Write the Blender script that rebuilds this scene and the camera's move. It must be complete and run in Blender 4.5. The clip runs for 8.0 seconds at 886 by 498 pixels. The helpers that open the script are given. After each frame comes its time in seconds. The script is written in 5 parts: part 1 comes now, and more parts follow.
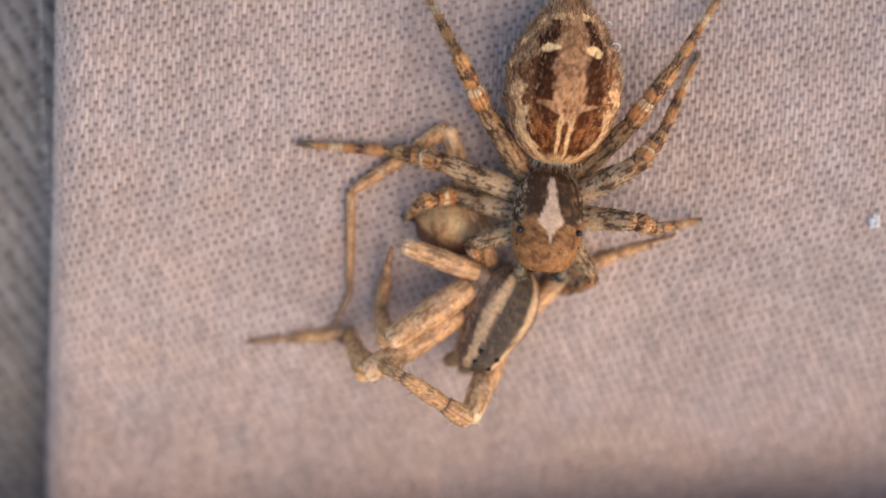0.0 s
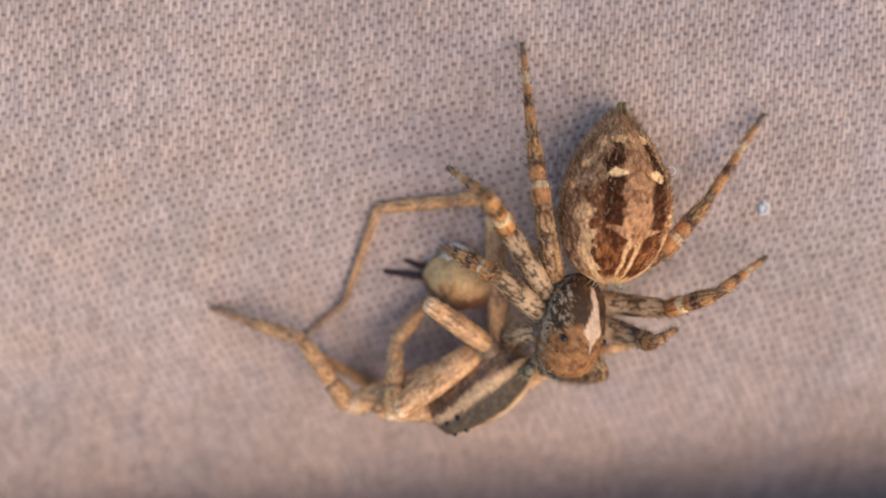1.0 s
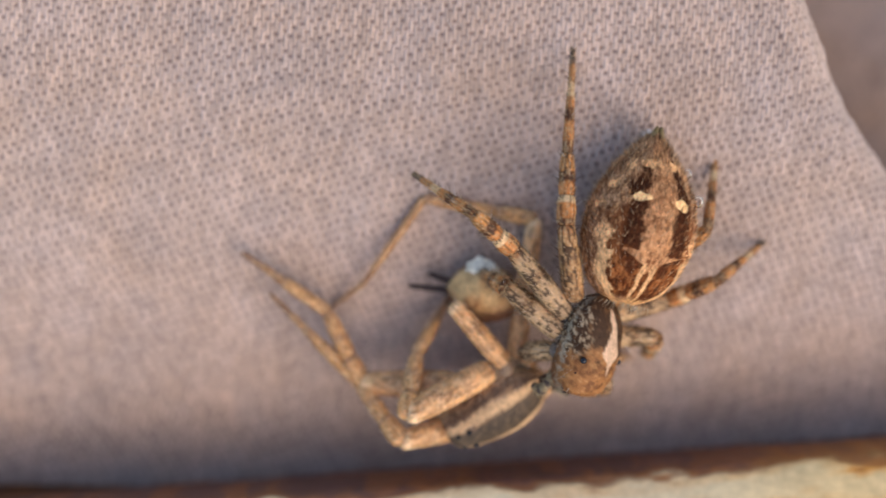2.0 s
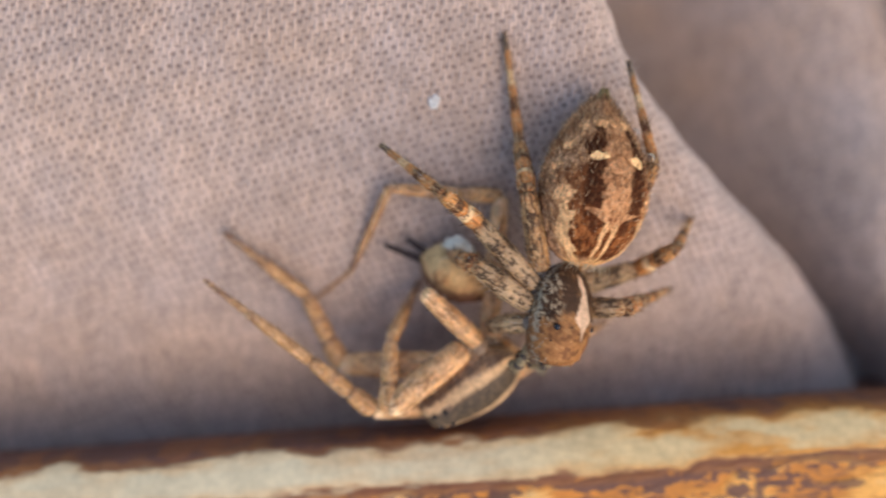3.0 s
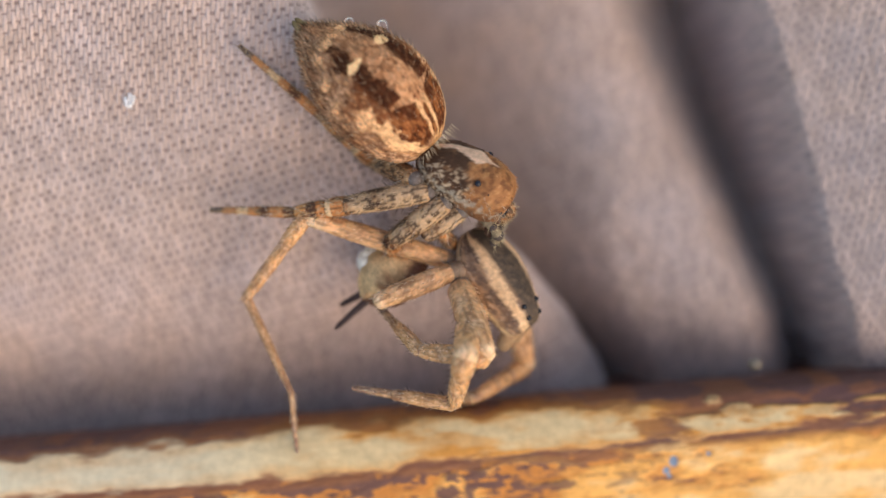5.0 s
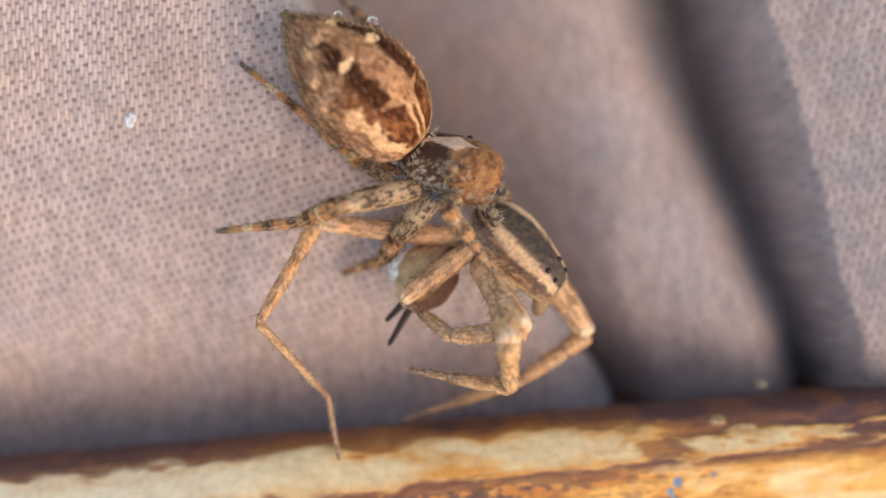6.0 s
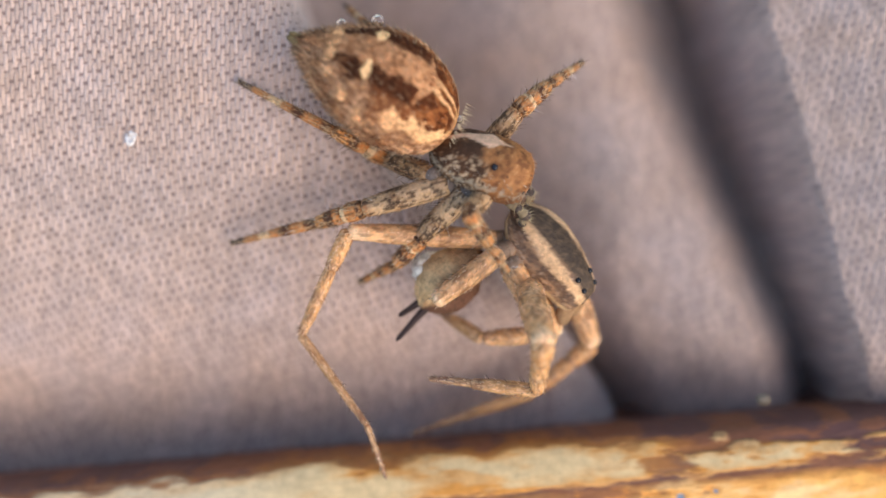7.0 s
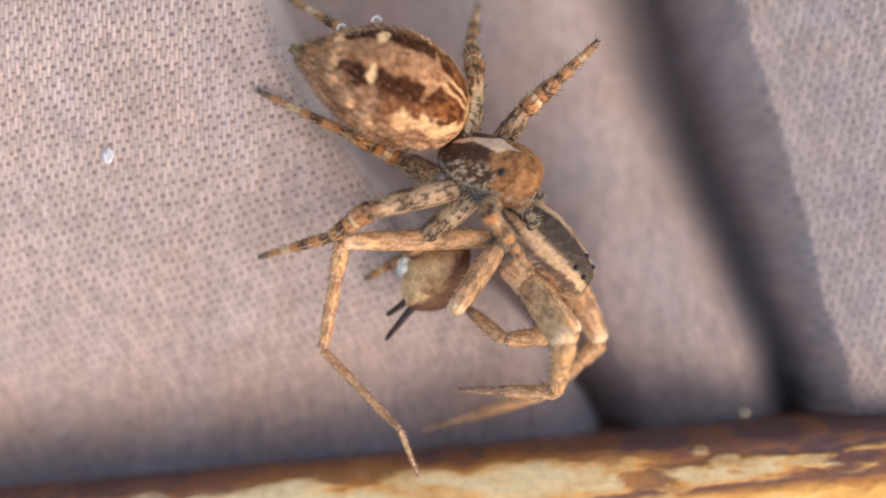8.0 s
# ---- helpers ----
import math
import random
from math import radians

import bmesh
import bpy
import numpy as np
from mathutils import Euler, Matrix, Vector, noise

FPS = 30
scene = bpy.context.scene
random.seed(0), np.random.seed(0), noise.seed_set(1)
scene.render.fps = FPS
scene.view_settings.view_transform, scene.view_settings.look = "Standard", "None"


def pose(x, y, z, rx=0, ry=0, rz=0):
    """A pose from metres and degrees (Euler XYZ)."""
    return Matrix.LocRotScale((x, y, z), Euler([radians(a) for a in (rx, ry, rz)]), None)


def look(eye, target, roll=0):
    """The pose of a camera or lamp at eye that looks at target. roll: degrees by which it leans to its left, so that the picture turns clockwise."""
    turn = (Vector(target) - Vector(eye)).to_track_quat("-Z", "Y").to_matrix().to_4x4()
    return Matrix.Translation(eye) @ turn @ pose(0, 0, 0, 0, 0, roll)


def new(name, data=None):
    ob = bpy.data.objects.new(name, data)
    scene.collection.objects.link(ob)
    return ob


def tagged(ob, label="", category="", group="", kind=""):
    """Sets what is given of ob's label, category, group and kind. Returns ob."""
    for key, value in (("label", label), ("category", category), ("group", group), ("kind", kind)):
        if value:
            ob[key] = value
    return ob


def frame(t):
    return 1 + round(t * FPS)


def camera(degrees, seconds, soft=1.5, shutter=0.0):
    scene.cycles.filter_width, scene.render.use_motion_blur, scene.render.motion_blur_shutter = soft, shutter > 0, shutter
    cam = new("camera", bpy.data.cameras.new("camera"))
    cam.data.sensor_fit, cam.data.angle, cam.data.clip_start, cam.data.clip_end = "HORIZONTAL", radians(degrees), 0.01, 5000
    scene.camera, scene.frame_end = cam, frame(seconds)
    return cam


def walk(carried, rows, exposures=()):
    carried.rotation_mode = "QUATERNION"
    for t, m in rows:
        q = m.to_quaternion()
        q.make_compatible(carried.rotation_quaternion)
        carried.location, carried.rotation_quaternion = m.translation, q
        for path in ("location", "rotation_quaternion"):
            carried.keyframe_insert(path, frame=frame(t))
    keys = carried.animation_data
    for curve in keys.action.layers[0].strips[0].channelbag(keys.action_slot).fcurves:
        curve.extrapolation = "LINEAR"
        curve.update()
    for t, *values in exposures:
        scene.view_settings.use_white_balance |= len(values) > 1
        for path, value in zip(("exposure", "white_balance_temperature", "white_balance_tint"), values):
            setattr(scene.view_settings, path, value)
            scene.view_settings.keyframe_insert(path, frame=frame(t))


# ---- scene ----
MM = 0.001  # all lengths below are written in millimetres

cam = camera(40, 8.0, soft=1.5, shutter=0.3)
cam.data.dof.use_dof = True
cam.data.dof.focus_distance = 38.0 * MM
cam.data.dof.aperture_fstop = 22.0
walk(cam, [
    (0, pose(-22.916 * MM, 3.684 * MM, 40.234 * MM, 0.11, -0.07, 0.92)),
    (0.3, pose(-22.298 * MM, 3.719 * MM, 40.245 * MM, 0.11, -0.01, 0.92)),
    (0.5, pose(-21.480 * MM, 3.734 * MM, 40.196 * MM, 0.12, 0.07, 0.95)),
    (0.8, pose(-20.070 * MM, 3.512 * MM, 40.185 * MM, 0.27, 0.03, 0.83)),
    (1, pose(-19.162 * MM, 3.114 * MM, 40.139 * MM, 0.41, 0.04, 0.91)),
    (1.2, pose(-18.283 * MM, 2.637 * MM, 40.029 * MM, 0.48, 0.04, 0.8)),
    (2.3, pose(-13.396 * MM, 0.129 * MM, 40.325 * MM, 0.4, 0.35, 1.16)),
    (2.5, pose(-11.930 * MM, -0.167 * MM, 40.321 * MM, 0.36, 0.36, 1.22)),
    (2.7, pose(-10.628 * MM, -0.112 * MM, 40.430 * MM, 0.21, 0.17, 0.91)),
    (3, pose(-8.343 * MM, 0.015 * MM, 40.341 * MM, 0.04, -0.08, 0.83)),
    (3.2, pose(-6.946 * MM, 0.060 * MM, 40.437 * MM, -0.02, -0.29, 0.6)),
    (3.5, pose(-5.056 * MM, 0.075 * MM, 40.421 * MM, -0.06, -0.54, 0.53)),
    (4, pose(-1.808 * MM, 0.043 * MM, 40.256 * MM, -0.03, -0.99, 0.16)),
    (4.2, pose(-0.977 * MM, 0.039 * MM, 40.175 * MM, -0.01, -0.91, 0.02)),
    (4.5, pose(-0.000 * MM, -0.000 * MM, 40.031 * MM, 0.01, -0.87, -0.03)),
    (4.7, pose(0.886 * MM, 0.012 * MM, 39.903 * MM, 0.03, -0.78, 0.16)),
    (5.8, pose(1.341 * MM, 0.586 * MM, 39.515 * MM, 0.13, -0.26, 0.41)),
    (6, pose(1.408 * MM, 0.676 * MM, 39.510 * MM, 0.17, -0.16, 0.27)),
    (6.5, pose(1.496 * MM, 1.047 * MM, 39.442 * MM, 0.11, 0.02, 0.2)),
    (7, pose(1.652 * MM, 1.311 * MM, 39.413 * MM, 0.05, 0.25, 0.07)),
    (7.5, pose(1.783 * MM, 1.489 * MM, 39.388 * MM, 0.02, 0.48, -0.27)),
    (7.7, pose(1.797 * MM, 1.501 * MM, 39.428 * MM, 0.04, 0.5, -0.4)),
    (8, pose(2.562 * MM, 1.802 * MM, 39.407 * MM, 0.06, 0.53, -0.27))
], exposures=[(0, 0.80, 6950, 12), (1.2, 0.77, 6950, 12), (2.5, 0.80, 6950, 11), (4.5, 0.86, 7050, 11), (6.0, 0.99, 6900, 11), (8.0, 1.07, 6750, 11)])

# ---- light: hazy high sun and blue sky all round ----
world = bpy.data.worlds.new("sky")
scene.world = world
world.use_nodes = True
sky = world.node_tree.nodes.new("ShaderNodeTexSky")
sky.sky_type = "NISHITA"
sky.sun_disc = False
sky.sun_elevation = radians(46)
sky.sun_rotation = radians(130)
background = world.node_tree.nodes["Background"]
background.inputs["Strength"].default_value = 0.15
world.node_tree.links.new(sky.outputs[0], background.inputs["Color"])

sun = new("sun", bpy.data.lights.new("sun", "SUN"))
sun.data.energy = 0.80
sun.data.angle = radians(58)
sun.data.color = (1.0, 0.75, 0.45)
sun.matrix_world = look((0.50, -0.42, 0.68), (0, 0, 0))


# ---- materials ----
def tinted(name, rough=0.6, grain=4.0, amount=0.35, relief=0.0, relief_scale=12.0, sheen=0.0, spec=0.4, coat=0.0, through_light=0.0):
    """A surface whose colour comes from the mesh's own markings, with grain at two scales (per millimetre) and fine relief."""
    mat = bpy.data.materials.new(name)
    mat.use_nodes = True
    nodes, links = mat.node_tree.nodes, mat.node_tree.links
    shader = nodes["Principled BSDF"]
    shader.inputs["Roughness"].default_value = rough
    shader.inputs["Specular IOR Level"].default_value = spec
    shader.inputs["Sheen Weight"].default_value = sheen
    shader.inputs["Sheen Roughness"].default_value = 0.5
    shader.inputs["Coat Weight"].default_value = coat
    shader.inputs["Subsurface Weight"].default_value = through_light
    shader.inputs["Subsurface Radius"].default_value = (1.0, 0.5, 0.25)
    shader.inputs["Subsurface Scale"].default_value = 0.25 * MM
    tint = nodes.new("ShaderNodeAttribute")
    tint.attribute_name = "tint"
    place = nodes.new("ShaderNodeTexCoord")
    fine, coarse = nodes.new("ShaderNodeTexNoise"), nodes.new("ShaderNodeTexNoise")
    for node, scale, detail in ((fine, grain * 1000, 4.0), (coarse, grain * 180, 3.0)):
        node.inputs["Scale"].default_value = scale
        node.inputs["Detail"].default_value = detail
        links.new(place.outputs["Object"], node.inputs["Vector"])
    both = nodes.new("ShaderNodeMath")
    both.operation = "ADD"
    links.new(fine.outputs["Fac"], both.inputs[0])
    links.new(coarse.outputs["Fac"], both.inputs[1])
    span = nodes.new("ShaderNodeMapRange")
    span.inputs["From Min"].default_value, span.inputs["From Max"].default_value = 0.6, 1.4
    span.inputs["To Min"].default_value, span.inputs["To Max"].default_value = 1.0 - amount, 1.0 + amount
    links.new(both.outputs[0], span.inputs["Value"])
    mix = nodes.new("ShaderNodeVectorMath")
    mix.operation = "SCALE"
    links.new(tint.outputs["Color"], mix.inputs[0])
    links.new(span.outputs["Result"], mix.inputs["Scale"])
    links.new(mix.outputs[0], shader.inputs["Base Color"])
    if relief:
        bump, rough_noise = nodes.new("ShaderNodeBump"), nodes.new("ShaderNodeTexNoise")
        rough_noise.inputs["Scale"].default_value = relief_scale * 1000
        rough_noise.inputs["Detail"].default_value = 5.0
        links.new(place.outputs["Object"], rough_noise.inputs["Vector"])
        bump.inputs["Distance"].default_value = relief * MM
        bump.inputs["Strength"].default_value = 0.8
        links.new(rough_noise.outputs["Fac"], bump.inputs["Height"])
        links.new(bump.outputs["Normal"], shader.inputs["Normal"])
    return mat


def clear(name, colour, rough=0.02, ior=1.33):
    mat = bpy.data.materials.new(name)
    mat.use_nodes = True
    shader = mat.node_tree.nodes["Principled BSDF"]
    shader.inputs["Base Color"].default_value = (*colour, 1)
    shader.inputs["Roughness"].default_value = rough
    shader.inputs["Transmission Weight"].default_value = 1.0
    shader.inputs["IOR"].default_value = ior
    return mat


COTTON = tinted("cotton_twill", rough=0.9, grain=9.0, amount=0.16, sheen=0.25, spec=0.15, relief=0.03, relief_scale=22)
DENIM = tinted("grey_denim", rough=0.92, grain=8.0, amount=0.28, sheen=0.2, spec=0.15, relief=0.03, relief_scale=20)
RUST = tinted("rusty_paint", rough=0.6, grain=3.0, amount=0.22, relief=0.03, relief_scale=5, spec=0.35)
FUR = tinted("scaly_fur", rough=0.7, grain=10.0, amount=0.40, relief=0.03, relief_scale=16, spec=0.06)
SHELL = tinted("smooth_shell", rough=0.5, grain=7.0, amount=0.4, relief=0.025, relief_scale=14, spec=0.14)
LIMB = tinted("banded_limb", rough=0.5, grain=9.0, amount=0.35, relief=0.02, relief_scale=18, spec=0.2, through_light=0.10)
PALE_LIMB = tinted("tan_limb", rough=0.46, grain=7.0, amount=0.32, relief=0.02, relief_scale=14, spec=0.3, through_light=0.25)
BRISTLE = tinted("bristle", rough=0.6, grain=5.0, amount=0.2, spec=0.15)
EYE = tinted("eye_lens", rough=0.18, grain=1.0, amount=0.05, spec=0.35, coat=0.0)
LINT = tinted("white_lint", rough=0.9, grain=8.0, amount=0.1, sheen=0.4, spec=0.1)
DEW = clear("dew", (1, 1, 1))


# ---- mesh tools ----
rng = np.random.default_rng(7)


def smooth(a, b, x):
    t = np.clip((np.asarray(x, float) - a) / (b - a), 0, 1)
    return t * t * (3 - 2 * t)


def lattice(seed, size=64):
    return np.random.default_rng(seed).random((size, size))


LATTICES = [lattice(s) for s in range(12)]


def value_noise(x, y, seed=0):
    """Smooth noise, 0 to 1, one cell a unit."""
    g = LATTICES[seed % 12]
    x, y = np.asarray(x, float), np.asarray(y, float)
    i, j = np.floor(x).astype(int), np.floor(y).astype(int)
    u, v = x - i, y - j
    u, v = u * u * (3 - 2 * u), v * v * (3 - 2 * v)
    n = len(g)
    return ((g[i % n, j % n] * (1 - u) + g[(i + 1) % n, j % n] * u) * (1 - v)
            + (g[i % n, (j + 1) % n] * (1 - u) + g[(i + 1) % n, (j + 1) % n] * u) * v)


def layered(x, y, seed=0, octaves=4):
    total, weight = 0.0, 0.0
    for k in range(octaves):
        total = total + value_noise(x * 2 ** k + 17 * k, y * 2 ** k + 5 * k, seed + k) * 0.55 ** k
        weight += 0.55 ** k
    return total / weight


def blend(base, colour, mask):
    m = np.clip(np.asarray(mask, float), 0, 1)[..., None]
    return base * (1 - m) + np.array(colour, float) * m


def mesh_of(name, verts, faces, tints, material, flat=False):
    """A mesh in metres from vertices in millimetres and one tint a vertex."""
    me = bpy.data.meshes.new(name)
    me.from_pydata((np.asarray(verts) * MM).tolist(), [], faces if isinstance(faces, list) else faces.tolist())
    layer = me.color_attributes.new("tint", "FLOAT_COLOR", "POINT")
    tints = np.broadcast_to(np.asarray(tints, float), (len(verts), 3))
    layer.data.foreach_set("color", np.c_[tints, np.ones(len(verts))].astype(np.float32).ravel())
    if not flat:
        me.polygons.foreach_set("use_smooth", np.ones(len(me.polygons), bool))
    me.materials.append(material)
    me.update()
    return me


def grid_faces(rows, columns, closed=False):
    i = np.arange(rows - 1)[:, None]
    j = np.arange(columns if closed else columns - 1)[None]
    k = (j + 1) % columns
    return np.stack([i * columns + j, i * columns + k, (i + 1) * columns + k, (i + 1) * columns + j], -1).reshape(-1, 4)


class Shape:
    """Gathers vertices, faces and tints of one mesh."""

    def __init__(self):
        self.v, self.f, self.c, self.n = [], [], [], 0

    def add(self, verts, faces, tints):
        verts = np.asarray(verts, float).reshape(-1, 3)
        self.v.append(verts)
        self.f += [[int(k) + self.n for k in face] for face in faces]
        self.c.append(np.broadcast_to(np.asarray(tints, float), (len(verts), 3)))
        self.n += len(verts)

    def spikes(self, roots, ways, lengths, width, tint, bend=0.0):
        """Fine tapered hairs with three sides."""
        for root, way, length in zip(roots, ways, lengths):
            way = way / (np.linalg.norm(way) + 1e-9)
            side = np.cross(way, (0.3, 0.2, 0.9))
            side /= np.linalg.norm(side) + 1e-9
            other = np.cross(way, side)
            tip = root + way * length + side * bend * length * rng.uniform(-1, 1) + np.array((0, 0, -bend * length * 0.3))
            ring = [root + width * (math.cos(a) * side + math.sin(a) * other) for a in (0, 2.1, 4.2)]
            t = np.array(tint) * rng.uniform(0.7, 1.2)
            self.add(np.array([*ring, tip]), [(0, 1, 3), (1, 2, 3), (2, 0, 3)], t)

    def part(self, name, material, parent, label=""):
        ob = new(name, mesh_of(name, np.concatenate(self.v), self.f, np.concatenate(self.c), material))
        ob.parent = parent
        return tagged(ob, label)


def loft(stations, wide, high, low, lift, around=28, power=1.0):
    """A closed body along y: half width, height above and depth below its axis at each station. Returns the points, ring by ring, and each one's angle from the back's midline (-1 to 1 at the flanks, 2 below)."""
    a = np.linspace(-math.pi, math.pi, around, endpoint=False)
    s, c = np.sin(a), np.cos(a)
    x = np.sign(s) * np.abs(s) ** power
    points = np.zeros((len(stations), around, 3))
    for k, y in enumerate(stations):
        points[k, :, 0] = wide[k] * x
        points[k, :, 1] = y
        points[k, :, 2] = lift[k] + np.where(c > 0, high[k] * np.abs(c) ** power, -low[k] * np.abs(c) ** power)
    return points, np.broadcast_to(a / (math.pi / 2), points.shape[:2])


def normals_of(points):
    du = np.roll(points, -1, 1) - np.roll(points, 1, 1)
    dv = np.gradient(points, axis=0)
    n = np.cross(dv, du)
    n /= np.linalg.norm(n, axis=-1, keepdims=True) + 1e-12
    centre = points.mean(1, keepdims=True)
    flip = np.sign(np.sum(n * (points - centre), -1, keepdims=True))
    return n * np.where(flip == 0, 1, flip)


def lofted(shape, points, tints):
    rows, columns = points.shape[:2]
    faces = [f[::-1] for f in grid_faces(rows, columns, True).tolist()]
    faces.append(list(range(columns)))
    faces.append(list(range((rows - 1) * columns, rows * columns))[::-1])
    shape.add(points, faces, tints.reshape(-1, 3))


def ball(shape, centre, radius, tint, n=14):
    lat = np.linspace(0.02, math.pi - 0.02, n)
    lon = np.linspace(0, 2 * math.pi, n * 2, endpoint=False)
    r = np.broadcast_to(np.asarray(radius, float), (3,))
    points = np.stack([np.sin(lat)[:, None] * np.cos(lon) * r[0], np.sin(lat)[:, None] * np.sin(lon) * r[1],
                       np.broadcast_to(np.cos(lat)[:, None] * r[2], (n, 2 * n))], -1) + np.array(centre)
    rows, columns = points.shape[:2]
    faces = grid_faces(rows, columns, True).tolist() + [list(range(columns))[::-1], list(range((rows - 1) * columns, rows * columns))]
    shape.add(points, faces, tint)


# ---- the cloth, woven in relief ----
def twill(x, y, pitch=0.142, period=0.62, step=0.42, seed=0):
    """Height (0 to 1) of a warp-faced twill and the share of warp on top."""
    x = x + 0.06 * (layered(x * 0.9, y * 0.7, seed) - 0.5) * 2
    y = y + 0.10 * (layered(x * 1.1, y * 1.3, seed + 3) - 0.5) * 2
    column = np.floor(x / pitch)
    across = (x / pitch - column - 0.5) * 2
    jitter = LATTICES[(seed + 5) % 12][column.astype(int) % 64, 0]
    phase = y / period + column * step + 0.20 * jitter
    row = np.floor(phase)
    f = phase - row
    warp = f < 0.87
    up = (0.3 + 0.7 * np.sin(math.pi * np.clip(f / 0.87, 0, 1)) ** 0.55) * np.sqrt(np.clip(1 - (np.abs(across) / 1.03) ** 3.2, 0, 1))
    over = 0.3 + 0.35 * np.sin(math.pi * np.clip((f - 0.87) / 0.13, 0, 1))
    yarn = LATTICES[(seed + 7) % 12][column.astype(int) % 64, row.astype(int) % 64]
    return np.where(warp, up * (0.86 + 0.28 * yarn), over), warp, yarn


EDGE_Y = [-12, -6, -3.85, -1.9, 0, 1.6, 3.8, 5.9, 7.2, 8.7, 10, 14, 20]
EDGE_X = [10.4, 8.7, 7.6, 6.2, 4.45, 2.55, 0.1, -1.66, -2.45, -3.05, -3.7, -5.2, -7.0]


def right_edge(y):
    return np.interp(y, EDGE_Y, EDGE_X)


SAG_Y = np.linspace(-9, 15, 97)
SAG_Z = np.interp(SAG_Y, [-9, -5, -3, -1, 1, 3, 5, 7, 10, 15], [4.8, 3.8, 3.1, 2.25, 1.35, 0.6, 0.0, -0.45, -0.7, -0.7])
SAG_Z[8:-8] = np.convolve(SAG_Z, np.hanning(17) / np.hanning(17).sum(), "same")[8:-8]


def sag(y, x=-8.0):
    """How far the cloth sinks towards the bar, deeper where the bar comes nearer."""
    return np.interp(y - 0.13 * np.clip(np.asarray(x) + 8.0, 0, 16), SAG_Y, SAG_Z)


def dip(x, y):
    """How much deeper it falls into the gully along the bar."""
    return 1.1 * smooth(5.2, 0.0, y + 5.35 - 0.098 * (x - 1.86))


def woven(name, base, across, along, relief, tint, gap_shade, material, label, keep=None, **weave):
    """A cloth sheet: base points (rows, columns, 3) raised along their normals by the twill."""
    du, dv = np.gradient(base, axis=1), np.gradient(base, axis=0)
    n = np.cross(du, dv)
    n /= np.linalg.norm(n, axis=-1, keepdims=True) + 1e-12
    h, warp, yarn = twill(across, along, **weave)
    points = base + n * (relief * (h - 0.6))[..., None]
    points += n * (0.03 * (layered(across * 5, along * 5, 2) - 0.5))[..., None]
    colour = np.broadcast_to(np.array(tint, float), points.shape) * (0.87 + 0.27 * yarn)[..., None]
    # shade of the gaps between warp yarns is put into the weft's colour
    colour = np.where(warp[..., None], colour, colour * np.array(gap_shade))
    stain = layered(across * 0.35, along * 0.35, 4)
    colour = colour * (0.86 + 0.28 * stain)[..., None]
    warm = layered(across * 0.6 + 9, along * 0.6, 6)
    colour = colour * (1 + (warm - 0.5)[..., None] * np.array((0.10, 0.0, -0.14)))
    rows, columns = points.shape[:2]
    faces = grid_faces(rows, columns)
    if keep is not None:
        ok = keep.ravel()
        faces = faces[ok[faces].all(1)]
    ob = new(name, mesh_of(name, points.reshape(-1, 3), faces, colour.reshape(-1, 3), material))
    return tagged(ob, label, "cloth", kind="structure")


CLOTH_TINT = (0.545, 0.405, 0.328)


def main_cloth():
    y = np.arange(-8.0, 15.0, 0.055)
    s = np.arange(-39.0, 11.5, 0.031)
    S, Y = np.meshgrid(s, y)
    left_radius = 1.6
    radius = np.interp(Y, [-2, 3, 8], [3.2, 1.9, 1.3])
    edge = right_edge(Y) + 0.15 * (layered(Y * 0.8, Y * 0, 3) - 0.5)
    start = edge - radius
    turn = np.clip((S - start) / radius, 0, math.pi / 2)
    X = np.where(S > start, start + radius * np.sin(turn), S)
    Z = np.where(S > start, -radius * (1 - np.cos(turn)), 0.0)
    Z = Z - np.clip(S - start - radius * math.pi / 2, 0, None)
    left = -36.2 - 0.33 * sag(Y) + left_radius
    back = np.clip((left - S) / left_radius, 0, math.pi / 2)
    X = np.where(S < left, left - left_radius * np.sin(back), X)
    Z = np.where(S < left, -left_radius * (1 - np.cos(back)) - np.clip(left - S - left_radius * math.pi / 2, 0, None), Z)
    Z = Z - sag(Y, X) - dip(X, Y) + 0.25 * (layered(S * 0.12, Y * 0.12, 1, 2) - 0.5)
    keep = Z > -9.0
    base = np.stack([X, Y, Z], -1)
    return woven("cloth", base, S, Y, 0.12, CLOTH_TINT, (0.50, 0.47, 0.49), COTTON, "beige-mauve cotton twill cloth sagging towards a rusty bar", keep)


def crease(y):
    """Where the next fold's edge lies over the groove."""
    return np.interp(y, [-10, -4.5, -3.2, 0.0, 3.5, 7.0, 10.6, 18], [17.2, 16.1, 15.7, 14.7, 13.8, 12.8, 11.8, 9.9])


